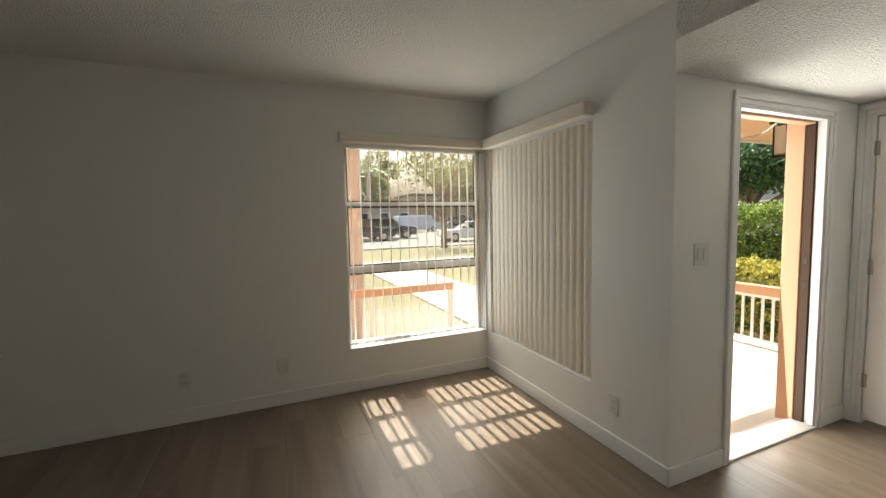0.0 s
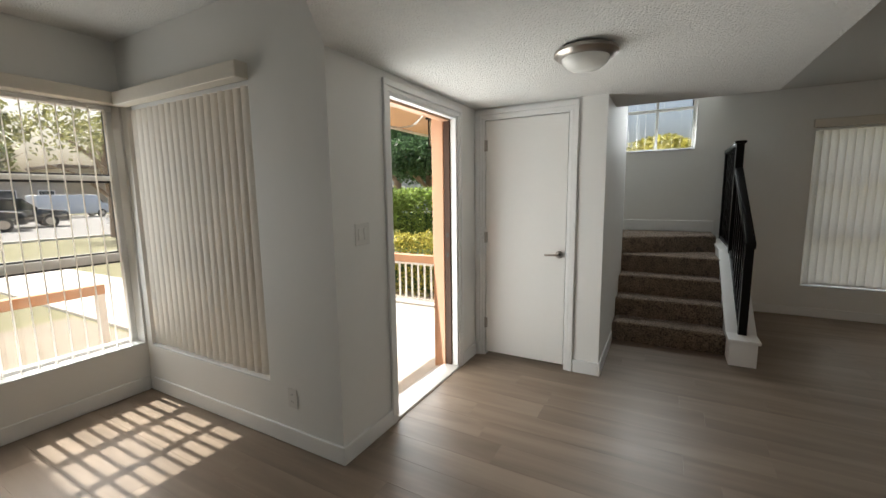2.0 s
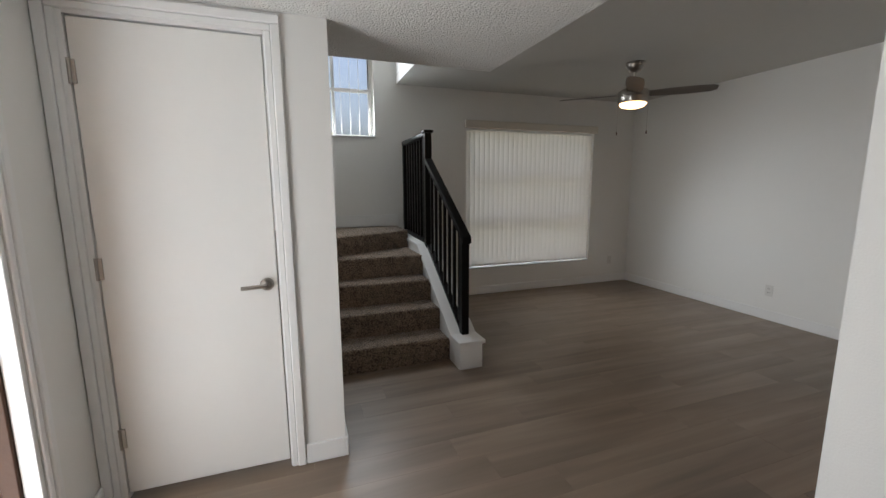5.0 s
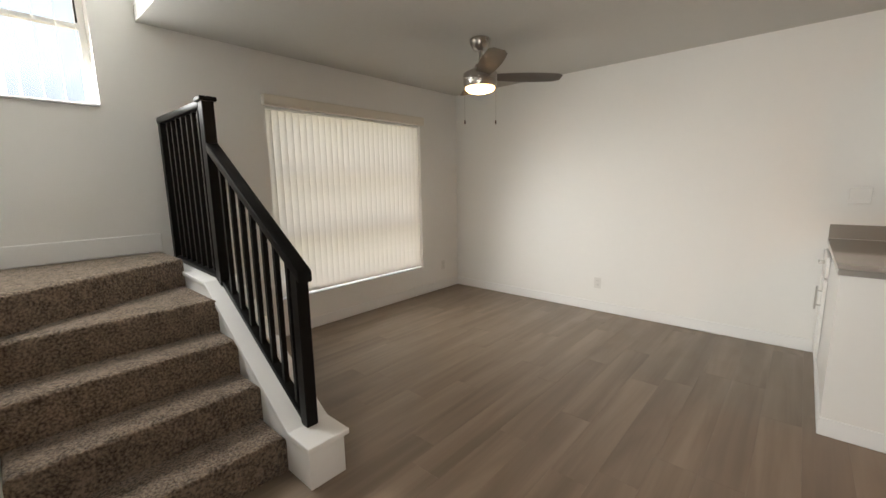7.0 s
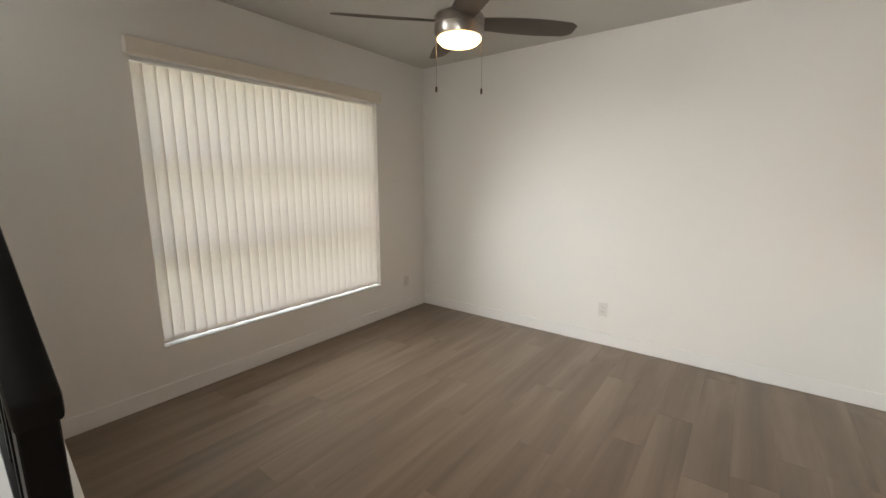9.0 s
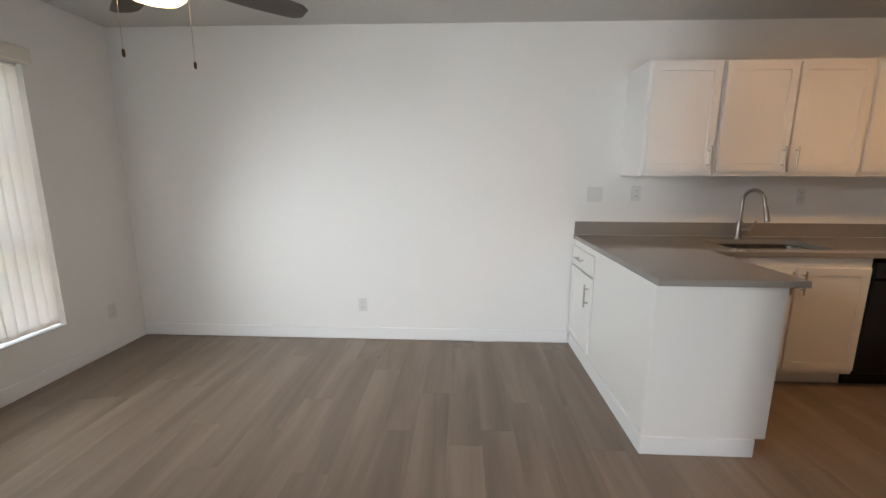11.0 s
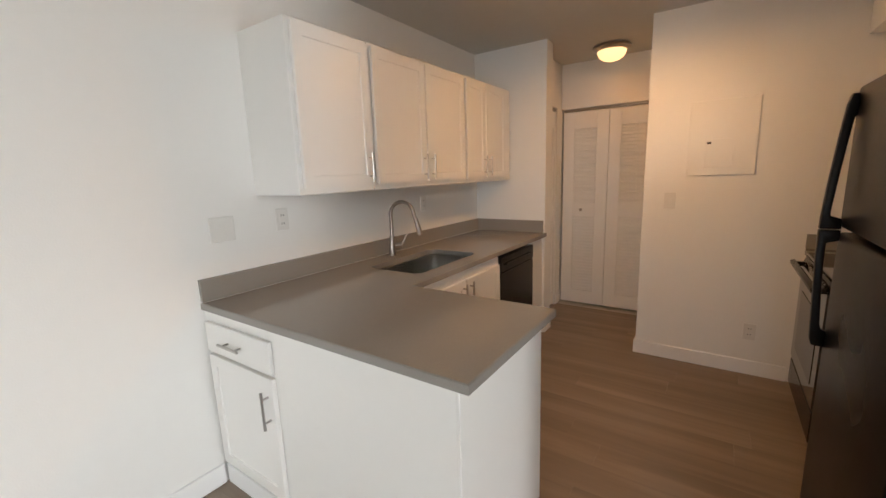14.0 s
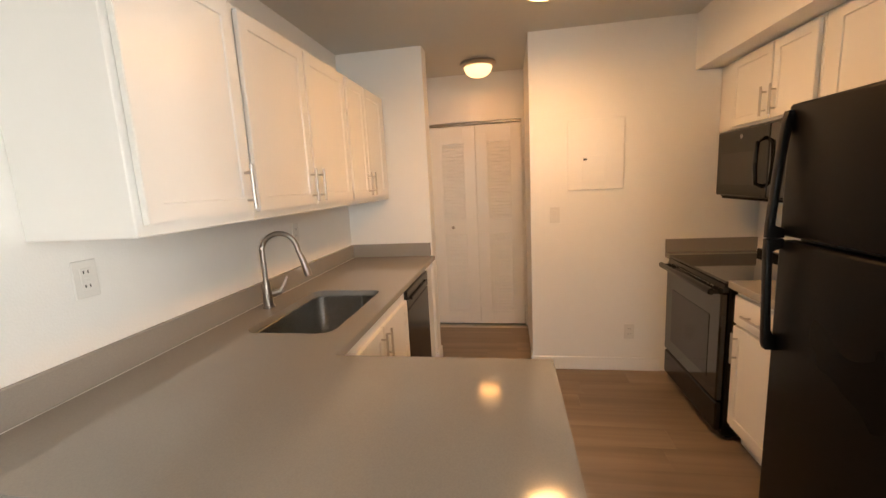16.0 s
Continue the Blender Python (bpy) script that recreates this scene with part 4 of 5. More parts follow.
# ---- kitchen ----
def pull(axis_out, at, length, vertical, parent, along="x"):
    """A bar handle on two stand-offs. axis_out: unit vector away from the door; at: its middle on the door's face."""
    o = Vector(axis_out)
    d = Vector((0, 0, 1)) if vertical else (Vector((1, 0, 0)) if along == "x" else Vector((0, 1, 0)))
    p = Vector(at)
    bm = tube([p + o * 0.030 - d * length / 2, p + o * 0.030 + d * length / 2], 0.006, 10)
    for s in (-1, 1):
        tube([p + d * s * length * 0.31, p + d * s * length * 0.31 + o * 0.03], 0.0048, 8, bm)
    return part("handle", bm, M_chrome, parent, "satin bar handle")


def shaker(axis, out, face, a0, a1, z0, z1, parent, name="door", rail=0.052):
    """A door or drawer front: a frame proud of its panel. face: the plane it is mounted on."""
    def b(u0, u1, c0, c1, d0, d1, bev):
        e0, e1 = sorted((face + out * d0, face + out * d1))
        return box(e0, e1, u0, u1, c0, c1, bev) if axis == "x" else box(u0, u1, e0, e1, c0, c1, bev)
    bm = b(a0, a1, z0, z1, 0.0035, 0.022, 0)
    k = 0 if axis == "x" else 1
    bm.normal_update()
    front = [f for f in bm.faces if f.normal[k] * out > 0.9]
    rim = list(front[0].edges)
    bmesh.ops.inset_region(bm, faces=front, thickness=rail, use_even_offset=True)
    bmesh.ops.inset_region(bm, faces=front, thickness=0.0025, depth=-0.0065, use_even_offset=True)
    bmesh.ops.bevel(bm, geom=[e for e in rim if e.is_valid], offset=0.0022, segments=2, affect="EDGES")
    return part(name, bm, M_cab, parent)


def slab_front(axis, out, face, a0, a1, z0, z1, parent, name="drawer_front"):
    e0, e1 = sorted((face + out * 0.0035, face + out * 0.022))
    bm = box(e0, e1, a0, a1, z0, z1, 0.003) if axis == "x" else box(a0, a1, e0, e1, z0, z1, 0.003)
    return part(name, bm, M_cab, parent)


SW = -3.93
WG = "white wall cabinets"
# wall cabinets, south side
for x0, x1, doors, lab in ((1.925, 2.412, [(1.94, 2.392)], "white wall cabinet with one door"), (0.965, 1.923, [(0.98, 1.438), (1.45, 1.908)], "white wall cabinet with two doors above the sink"), (0.182, 0.963, [(0.30, 0.648), (0.66, 0.948)], "white wall cabinet with two narrow doors beside the end wall")):
    t = thing("wall_cabinet", ((x0 + x1) / 2, SW + 0.18, 1.40), lab, "cabinet", WG)
    part("body", box(x0, x1, SW + 0.001, -3.572, 1.40, 2.162, 0.003), M_cab, t)
    for i, (a, b) in enumerate(doors):
        d = shaker("y", 1, -3.572, a, b, 1.432, 2.142, t)
        hx = a + 0.035 if (len(doors) == 1 or i == 1) else b - 0.035
        if len(doors) == 2:
            hx = b - 0.035 if i == 0 else a + 0.035
        pull((0, 1, 0), (hx, -3.552, 1.525), 0.155, True, d)

# base units
BG = "white base cabinets"
t = thing("base_cabinet", (2.41, -3.2, 0), "white peninsula cabinet with a drawer above a door", "cabinet", BG)
part("body", box(2.122, 2.73, SW + 0.001, -2.545, 0.102, 0.898, 0.002), M_cab, t)
part("end_panel", box(2.12, 2.733, -2.544, -2.535, 0.10, 0.898, 0.002), M_cab, t)
part("toe_board", box(2.172, 2.738, SW + 0.016, -2.528, 0.0, 0.100, 0.003), M_trim, t)
d = slab_front("x", 1, 2.73, -3.895, -3.405, 0.712, 0.852, t)
pull((1, 0, 0), (2.752, -3.66, 0.782), 0.155, False, d, "y")
d = shaker("x", 1, 2.73, -3.895, -3.405, 0.135, 0.695, t)
pull((1, 0, 0), (2.752, -3.442, 0.56), 0.165, True, d)

t = thing("base_cabinet", (1.55, -3.6, 0), "white sink cabinet with two doors", "cabinet", BG)
part("body", box(1.048, 2.120, SW + 0.001, -3.262, 0.102, 0.66, 0.002), M_cab, t)
part("face_frame", box(1.048, 2.120, -3.275, -3.260, 0.66, 0.898, 0.002), M_cab, t)
part("side", box(1.048, 1.066, SW + 0.001, -3.276, 0.66, 0.898, 0.001), M_cab, t)
part("toe_board", box(1.048, 2.171, SW + 0.016, -3.33, 0, 0.100, 0.003), M_trim, t)
for a, b, hx in ((1.06, 1.512, 1.477), (1.522, 2.03, 1.557)):
    d = shaker("y", 1, -3.262, a, b, 0.135, 0.83, t)
    pull((0, 1, 0), (hx, -3.242, 0.735), 0.155, True, d)

t = thing("cabinet_filler", (0.29, -3.5, 0), "white filler panel beside the dishwasher", "cabinet panel")
part("panel", box(0.152, 0.425, SW + 0.001, -3.27, 0.0, 0.898, 0.002), M_cab, t)

t = thing("dishwasher", (0.735, -3.5, 0), "black dishwasher under the counter", "dishwasher")
part("body", box(0.430, 1.040, SW + 0.05, -3.285, 0.10, 0.875, 0.003), M_black, t)
part("door", box(0.432, 1.038, -3.284, -3.245, 0.115, 0.755, 0.006), M_black, t)
p = part("control_panel", box(0.432, 1.038, -3.284, -3.243, 0.76, 0.873, 0.006), M_black, t)
part("grip", box(0.50, 0.97, -3.2425, -3.228, 0.805, 0.822, 0.004), M_black, p)
part("badge", lathe([(0.014, 0), (0.014, 0.002)], (0.735, -3.2445, 0.19), "y", 20), M_chrome, t)
part("kick_plate", box(0.435, 1.035, SW + 0.05, -3.33, 0.0, 0.10, 0.002), M_black, t)


def rounded(x0, x1, y0, y1, r, n=6):
    pts = []
    for cx, cy, a0 in ((x1 - r, y1 - r, 0), (x0 + r, y1 - r, 90), (x0 + r, y0 + r, 180), (x1 - r, y0 + r, 270)):
        for i in range(n + 1):
            a = radians(a0 + 90 * i / n)
            pts.append((cx + r * math.cos(a), cy + r * math.sin(a)))
    return pts


# continuous worktop with a sink cut-out
SX0, SX1, SY0, SY1 = 1.20, 1.86, -3.735, -3.345
bm = bmesh.new()
loops = [[(0.152, SW + 0.001), (2.743, SW + 0.001), (2.743, -2.499), (2.055, -2.499), (2.055, -3.232), (0.152, -3.232)], rounded(SX0, SX1, SY0, SY1, 0.06)]
edges = []
for lp in loops:
    vs = [bm.verts.new((x, y, 0.931)) for x, y in lp]
    edges += [bm.edges.new((vs[i], vs[(i + 1) % len(vs)])) for i in range(len(vs))]
g = bmesh.ops.triangle_fill(bm, edges=edges, use_beauty=True)
faces = [f for f in bm.faces if not (SX0 + 0.02 < f.calc_center_median().x < SX1 - 0.02 and SY0 + 0.02 < f.calc_center_median().y < SY1 - 0.02 and all(SX0 - 0.001 <= v.co.x <= SX1 + 0.001 and SY0 - 0.001 <= v.co.y <= SY1 + 0.001 for v in f.verts))]
bmesh.ops.delete(bm, geom=[f for f in bm.faces if f not in faces], context="FACES_ONLY")
r = bmesh.ops.extrude_face_region(bm, geom=list(bm.faces))
bmesh.ops.translate(bm, verts=[v for v in r["geom"] if isinstance(v, bmesh.types.BMVert)], vec=(0, 0, -0.032))
bmesh.ops.recalc_face_normals(bm, faces=bm.faces)
rim = [e for e in bm.edges if all(abs(v.co.z - 0.931) < 1e-5 for v in e.verts) and len(e.link_faces) == 2 and any(abs(f.normal.z) < 0.1 for f in e.link_faces)]
bmesh.ops.bevel(bm, geom=rim, offset=0.003, segments=2, affect="EDGES")
solid("worktop", bm, M_counter, "grey quartz worktop with an undermount sink cut-out", "worktop", smooth=30)
bm = box(0.153, 2.740, SW + 0.001, SW + 0.020, 0.9325, 1.038, 0.002)
solid("backsplash", bm, M_counter, "low grey quartz backsplash along the wall", "backsplash")
bm = box(0.1515, 0.171, SW + 0.021, -3.262, 0.9325, 1.038, 0.002)
solid("backsplash", bm, M_counter, "low grey quartz side splash at the counter's end", "backsplash")

solid("caulk_bead", box(0.172, 2.738, SW + 0.0205, SW + 0.0225, 0.9312, 0.9335, 0.0005), M_caulk, "thin white caulk bead between worktop and backsplash", "caulk")

t = thing("sink", (1.53, -3.54, 0.70), "stainless steel undermount kitchen sink", "sink")
bm = bmesh.new()
rings = []
for ins, z, r in ((-0.008, 0.8985, 0.066), (0.0, 0.89, 0.06), (0.006, 0.74, 0.06), (0.02, 0.708, 0.05), (0.05, 0.700, 0.04)):
    rings.append([bm.verts.new((x, y, z)) for x, y in rounded(SX0 + ins, SX1 - ins, SY0 + ins, SY1 - ins, r)])
for p, q in zip(rings, rings[1:]):
    for i in range(len(p)):
        bm.faces.new((p[i], p[(i + 1) % len(p)], q[(i + 1) % len(p)], q[i]))
bm.faces.new(rings[-1])
bmesh.ops.solidify(bm, geom=list(bm.faces), thickness=0.0015)
part("bowl", bm, M_steel, t)
part("drain", lathe([(0.045, 0.0), (0.045, 0.003), (0.035, 0.004), (0.03, 0.001), (0.005, 0.001)], (1.53, -3.56, 0.7005), "z", 24), M_chrome, t)

t = thing("faucet", (1.50, -3.83, 0.925), "brushed nickel gooseneck faucet with a pull-down head", "faucet")
fx, fy = 1.515, -3.832
part("base", lathe([(0.030, 0), (0.030, 0.006), (0.024, 0.012), (0.023, 0.10), (0.020, 0.125), (0.014, 0.14)], (fx, fy, 0.932), "z", 24), M_faucet, t)
sd = Vector((-0.26, 0.966, 0))
foot = Vector((fx, fy, 0))


def along(reach, z):
    return foot + sd * reach + Vector((0, 0, z))


pts = [along(0, 1.06), along(0, 1.22)]
for i in range(1, 12):
    a = math.pi * i / 12
    pts.append(along(0.085 - 0.085 * math.cos(a), 1.215 + 0.085 * math.sin(a)))
pts += [along(0.172, 1.21), along(0.185, 1.17)]
part("spout", tube(pts, 0.0125, 14), M_faucet, t)
part("spray_head", tube([along(0.182, 1.185), along(0.195, 1.14), along(0.207, 1.095), along(0.211, 1.078)], 0.016, 14, radii=[0.0145, 0.0165, 0.019, 0.016]), M_faucet, t)
bm = tube([foot + Vector((-0.008, 0.008, 1.0)), foot + Vector((-0.045, 0.05, 1.002))], 0.016, 14)
tube([foot + Vector((-0.042, 0.047, 1.004)), foot + Vector((-0.054, 0.062, 1.03)), foot + Vector((-0.066, 0.078, 1.075))], 0.008, 10, bm, radii=[0.012, 0.008, 0.0055])
part("lever", bm, M_faucet, t)

# north side: range, microwave, base unit, refrigerator, wall cabinets
NW = -0.92
t = thing("range", (0.62, -1.2, 0), "black electric range with a glass top", "range")
part("body", box(0.242, 1.002, -1.475, NW - 0.002, 0.03, 0.900, 0.004), M_black, t)
part("cooktop", box(0.238, 1.006, -1.50, NW - 0.03, 0.901, 0.918, 0.004), M_blackglass, t, "black glass cooktop")
part("rear_trim", box(0.242, 1.002, NW - 0.029, NW - 0.003, 0.901, 0.955, 0.005), M_black, t)
d = part("oven_door", box(0.246, 0.998, -1.515, -1.478, 0.235, 0.850, 0.008), M_blackglass, t, "black glass oven door")
part("oven_window", box(0.36, 0.885, -1.5175, -1.5155, 0.33, 0.70, 0.0008), M_window_dark, d)
bm = prism([(-1.548, 0.838), (-1.574, 0.842), (-1.578, 0.866), (-1.560, 0.876), (-1.548, 0.868)], "x", 0.262, 0.984, 0.004)
for hx in (0.285, 0.945):
    box(hx, hx + 0.03, -1.553, -1.512, 0.842, 0.868, 0.003, bm)
part("oven_handle", bm, M_black, d, "black bar handle")
p = part("vent_trim", prism([(-1.478, 0.852), (-1.512, 0.854), (-1.500, 0.899), (-1.478, 0.899)], "x", 0.244, 1.0, 0.002), M_black, t)
for i in range(12):
    kx = 0.32 + 0.05 * i
    part("vent_slot", box(kx, kx + 0.032, -1.5125, -1.507, 0.866, 0.872, 0.0005), M_steel, p)
part("drawer", box(0.246, 0.998, -1.512, -1.478, 0.055, 0.225, 0.008), M_black, t)
for fx0 in (0.27, 0.93):
    part("foot", box(fx0, fx0 + 0.04, -1.44, -1.40, 0.0, 0.03, 0.002), M_rubber, t)

t.location += Vector((0.034, -0.018, 0))

t = thing("microwave", (0.68, -1.1, 1.325), "black over-the-range microwave oven", "microwave")
part("body", box(0.30, 1.055, -1.235, NW - 0.002, 1.325, 1.735, 0.004), M_black, t)
d = part("door", box(0.302, 0.84, -1.268, -1.236, 1.34, 1.733, 0.006), M_black, t)
part("door_window", box(0.355, 0.745, -1.2705, -1.2685, 1.405, 1.60, 0.0008), M_window_dark, d, "dark glass window")
part("badge", lathe([(0.014, 0), (0.014, 0.003)], (0.57, -1.2685, 1.69), "y", 20), M_chrome, d, "round chrome badge")
part("door_handle", tube([(0.805, -1.268, 1.66), (0.805, -1.305, 1.64), (0.805, -1.312, 1.53), (0.805, -1.305, 1.42), (0.805, -1.268, 1.40)], 0.011, 10), M_black, d)
part("control_panel", box(0.843, 1.053, -1.268, -1.236, 1.34, 1.733, 0.006), M_blackglass, t)
part("vent_lip", box(0.31, 1.045, -1.235, -1.10, 1.316, 1.3245, 0.002), M_black, t)
t.location += Vector((0.028, 0, -0.006))

t = thing("base_cabinet", (1.33, -1.2, 0), "white base cabinet with a drawer, between range and refrigerator", "cabinet", BG)
part("body", box(1.050, 1.622, -1.462, NW - 0.002, 0.102, 0.884, 0.002), M_cab, t)
part("toe_board", box(1.050, 1.622, -1.40, NW - 0.02, 0.0, 0.100, 0.002), M_trim, t)
d = slab_front("y", -1, -1.462, 1.066, 1.61, 0.705, 0.855, t)
pull((0, -1, 0), (1.26, -1.482, 0.772), 0.165, False, d)
d = shaker("y", -1, -1.462, 1.066, 1.61, 0.135, 0.69, t)
pull((0, -1, 0), (1.112, -1.482, 0.58), 0.165, True, d)
solid("worktop", box(1.046, 1.625, -1.51, NW - 0.001, 0.886, 0.925, 0.003), M_counter, "short grey quartz worktop beside the range", "worktop")
solid("worktop_strip", box(0.181, 0.268, -1.515, NW - 0.001, 0.886, 0.925, 0.003), M_counter, "narrow grey quartz strip between wall and range", "worktop")
solid("filler_panel", box(0.181, 0.268, -1.48, NW - 0.001, 0.0, 0.885, 0.002), M_cab, "white filler panel between wall and range", "cabinet panel")
solid("backsplash", box(0.1805, 0.199, -1.515, NW - 0.001, 0.9265, 1.02, 0.002), M_counter, "low grey quartz side splash at the range", "backsplash")
solid("backsplash", box(1.046, 1.625, NW - 0.021, NW - 0.001, 0.9265, 1.02, 0.002), M_counter, "low grey quartz backsplash beside the range", "backsplash")

t = thing("refrigerator", (2.05, -1.3, 0), "black top-freezer refrigerator with long handles", "refrigerator")
part("body", box(1.632, 2.383, -1.568, NW - 0.02, 0.03, 1.70, 0.006), M_fridge, t)
part("gasket", box(1.65, 2.37, -1.575, -1.569, 0.06, 1.695, 0), M_rubber, t)
u = part("freezer_door", box(1.630, 2.385, -1.638, -1.576, 1.245, 1.712, 0.012, seg=3), M_fridge, t)
l = part("lower_door", box(1.630, 2.385, -1.638, -1.576, 0.085, 1.228, 0.012, seg=3), M_fridge, t)


def fridge_handle(outer, inner, parent):
    """A long bow handle cut from its side outline of (stand-off, height) pairs."""
    pts = [(-1.637 - p, z) for p, z in outer + inner[::-1]]
    part("handle", prism(pts, "x", 1.636, 1.664, 0.004), M_rail, parent, "black bow handle")


fridge_handle([(0.0, 1.690), (0.020, 1.690), (0.028, 1.655), (0.038, 1.55), (0.048, 1.42), (0.056, 1.29), (0.057, 1.2395)],
              [(0.0, 1.62), (0.006, 1.615), (0.014, 1.54), (0.024, 1.42), (0.032, 1.31), (0.032, 1.285), (0.0, 1.275), (0.0, 1.2395)], u)
fridge_handle([(0.0, 0.805), (0.036, 0.807), (0.043, 0.83), (0.050, 1.0), (0.056, 1.14), (0.058, 1.2365)],
              [(0.0, 0.865), (0.014, 0.87), (0.020, 0.89), (0.027, 1.0), (0.032, 1.12), (0.033, 1.190), (0.0, 1.200), (0.0, 1.2365)], l)
part("kick_grille", box(1.64, 2.375, -1.583, -1.570, 0.025, 0.08, 0.002), M_black, t)
part("hinge_cover", box(2.31, 2.37, -1.632, -1.56, 1.7125, 1.728, 0.004), M_black, t)
for fx0 in (1.65, 2.32):
    for fy0 in (-1.53, -1.02):
        part("foot", box(fx0, fx0 + 0.04, fy0, fy0 + 0.04, 0.0, 0.03, 0.002), M_rubber, t)

for x0, x1, z0, doors, lab in ((0.30, 1.12, 1.742, [(0.395, 0.785), (0.797, 1.108)], "white wall cabinet above the microwave"), (1.122, 1.66, 1.41, [(1.20, 1.645)], "white wall cabinet beside the refrigerator"), (1.662, 2.44, 1.80, [(1.68, 2.045), (2.057, 2.425)], "white wall cabinet above the refrigerator")):
    t = thing("wall_cabinet", ((x0 + x1) / 2, -1.05, z0), lab, "cabinet", WG)
    part("body", box(x0, x1, -1.215, NW - 0.001, z0, 2.164, 0.003), M_cab, t)
    for i, (a, b) in enumerate(doors):
        d = shaker("y", -1, -1.215, a, b, z0 + 0.015, 2.146, t, rail=0.045)
        hx = (b - 0.035 if i == 0 else a + 0.035) if len(doors) == 2 else a + 0.035
        if z0 < 1.79:
            pull((0, -1, 0), (hx, -1.235, z0 + 0.11), 0.155, True, d)
solid("cabinet_filler", box(0.181, 0.299, -1.20, NW - 0.001, 1.742, 2.164, 0.002), M_cab, "white filler panel beside the wall cabinet", "cabinet panel")

# ---- outdoors ----
bm = bmesh.new()
bmesh.ops.create_grid(bm, x_segments=40, y_segments=40, size=400)
for v in bm.verts:
    far_off = max(0.0, (v.co - Vector((0, 0, 0))).length - 90)
    v.co.z = -0.25 + 0.0004 * far_off * (1 + math.sin(v.co.x * 0.05))
tagged(new("ground", to_mesh("ground", bm, M_grass, None)), "dry patchy lawn reaching the horizon", "ground", kind="structure")


def flat(name, x0, x1, y0, y1, z0, z1, material, label, category, bev=0.01):
    return solid(name, box(x0, x1, y0, y1, z0, z1, bev), material, label, category, kind="structure")


flat("porch_floor", 2.212, 5.30, 1.702, 3.75, -0.30, -0.03, M_conc, "sunlit pale concrete porch floor", "porch")
flat("pavement_walk", 3.0, 4.6, 3.76, 14.0, -0.30, -0.20, M_conc, "pale concrete walk from the porch", "pavement")
flat("pavement", -40, 60, 14.02, 15.4, -0.30, -0.20, M_conc, "pale concrete sidewalk across the lawn", "pavement")
flat("kerb", -40, 60, 22.3, 22.5, -0.32, -0.16, M_conc, "concrete kerb beside the road", "kerb")
flat("road", -60, 80, 22.51, 56.0, -0.30, -0.235, M_asphalt, "sun-bleached asphalt parking road", "road")
flat("ground_mulch", -1.5, 2.95, 3.65, 7.4, -0.30, -0.235, M_mulch, "leaf-strewn mulch bed", "ground")
flat("ground_mulch", 5.32, 9.0, 1.75, 10.0, -0.30, -0.232, M_mulch, "leaf-strewn mulch bed behind the porch", "ground")
bm = box(2.212, 7.2, 1.702, 3.36, 2.36, 2.44, 0.004)
solid("porch_ceiling", bm, M_stucco, "tan porch ceiling", "porch ceiling", kind="structure")
solid("porch_fascia", box(2.212, 7.2, 3.361, 3.385, 2.33, 2.56, 0.004), M_trim, "pale fascia board on the porch roof", "fascia", kind="structure")
t = thing("roof", (2, 0, 2.9), "low roof over the rooms", "roof", kind="structure")
part("roof_deck", box(-2.6, 6.9, -4.4, 3.5, 4.31, 4.42), M_roof, t)
part("upper_wall", box(-2.3, 4.2, -4.13, 3.50, 2.905, 4.30), M_stucco, t)
part("upper_wall", box(4.21, 6.65, -4.13, -0.65, 2.905, 4.30), M_stucco, t)
part("upper_wall", box(4.21, 6.65, 1.485, 1.70, 2.905, 4.30), M_stucco, t)


def fence(name, axis, fixed, u0, u1, z0, z1, label, step=0.098):
    """A terracotta top rail over white balusters between two rails; with a wide step, a plain board on posts."""
    t = thing(name, (fixed, (u0 + u1) / 2, z0) if axis == "x" else ((u0 + u1) / 2, fixed, z0), label, "railing")

    def b(a0, a1, c0, c1, hw, bev=0.003):
        return box(fixed - hw, fixed + hw, a0, a1, c0, c1, bev) if axis == "x" else box(a0, a1, fixed - hw, fixed + hw, c0, c1, bev)
    part("top_rail", b(u0, u1, z1 - 0.10, z1, 0.045, 0.006), M_orange, t, "terracotta painted top rail")
    if step > 0.5:
        n = round((u1 - u0) / step)
        for i in range(n + 1):
            u = u0 + 0.04 + i * (u1 - u0 - 0.08) / n
            part("post", b(u - 0.035, u + 0.035, z0, z1 - 0.10, 0.035), M_white_rail, t)
        return t
    part("rail", b(u0, u1, z1 - 0.135, z1 - 0.105, 0.018), M_white_rail, t)
    part("rail", b(u0, u1, z0 + 0.06, z0 + 0.09, 0.018), M_white_rail, t)
    n = int((u1 - u0) / step)
    for i in range(n):
        u = u0 + (i + 0.5) * (u1 - u0) / n
        part("baluster", b(u - 0.011, u + 0.011, z0 + 0.09, z1 - 0.135, 0.011, 0.002), M_white_rail, t)
    for u in (u0 + 0.02, u1 - 0.02):
        part("post", b(u - 0.02, u + 0.02, z0, z1 - 0.10, 0.02), M_white_rail, t)
    return t


fence("porch_railing", "x", 5.02, 1.72, 3.70, -0.03, 0.65, "white metal porch railing under a terracotta top rail")
fence("garden_railing", "y", 5.13, -0.9, 2.48, -0.25, 0.56, "terracotta garden rail board on white posts", 1.1)

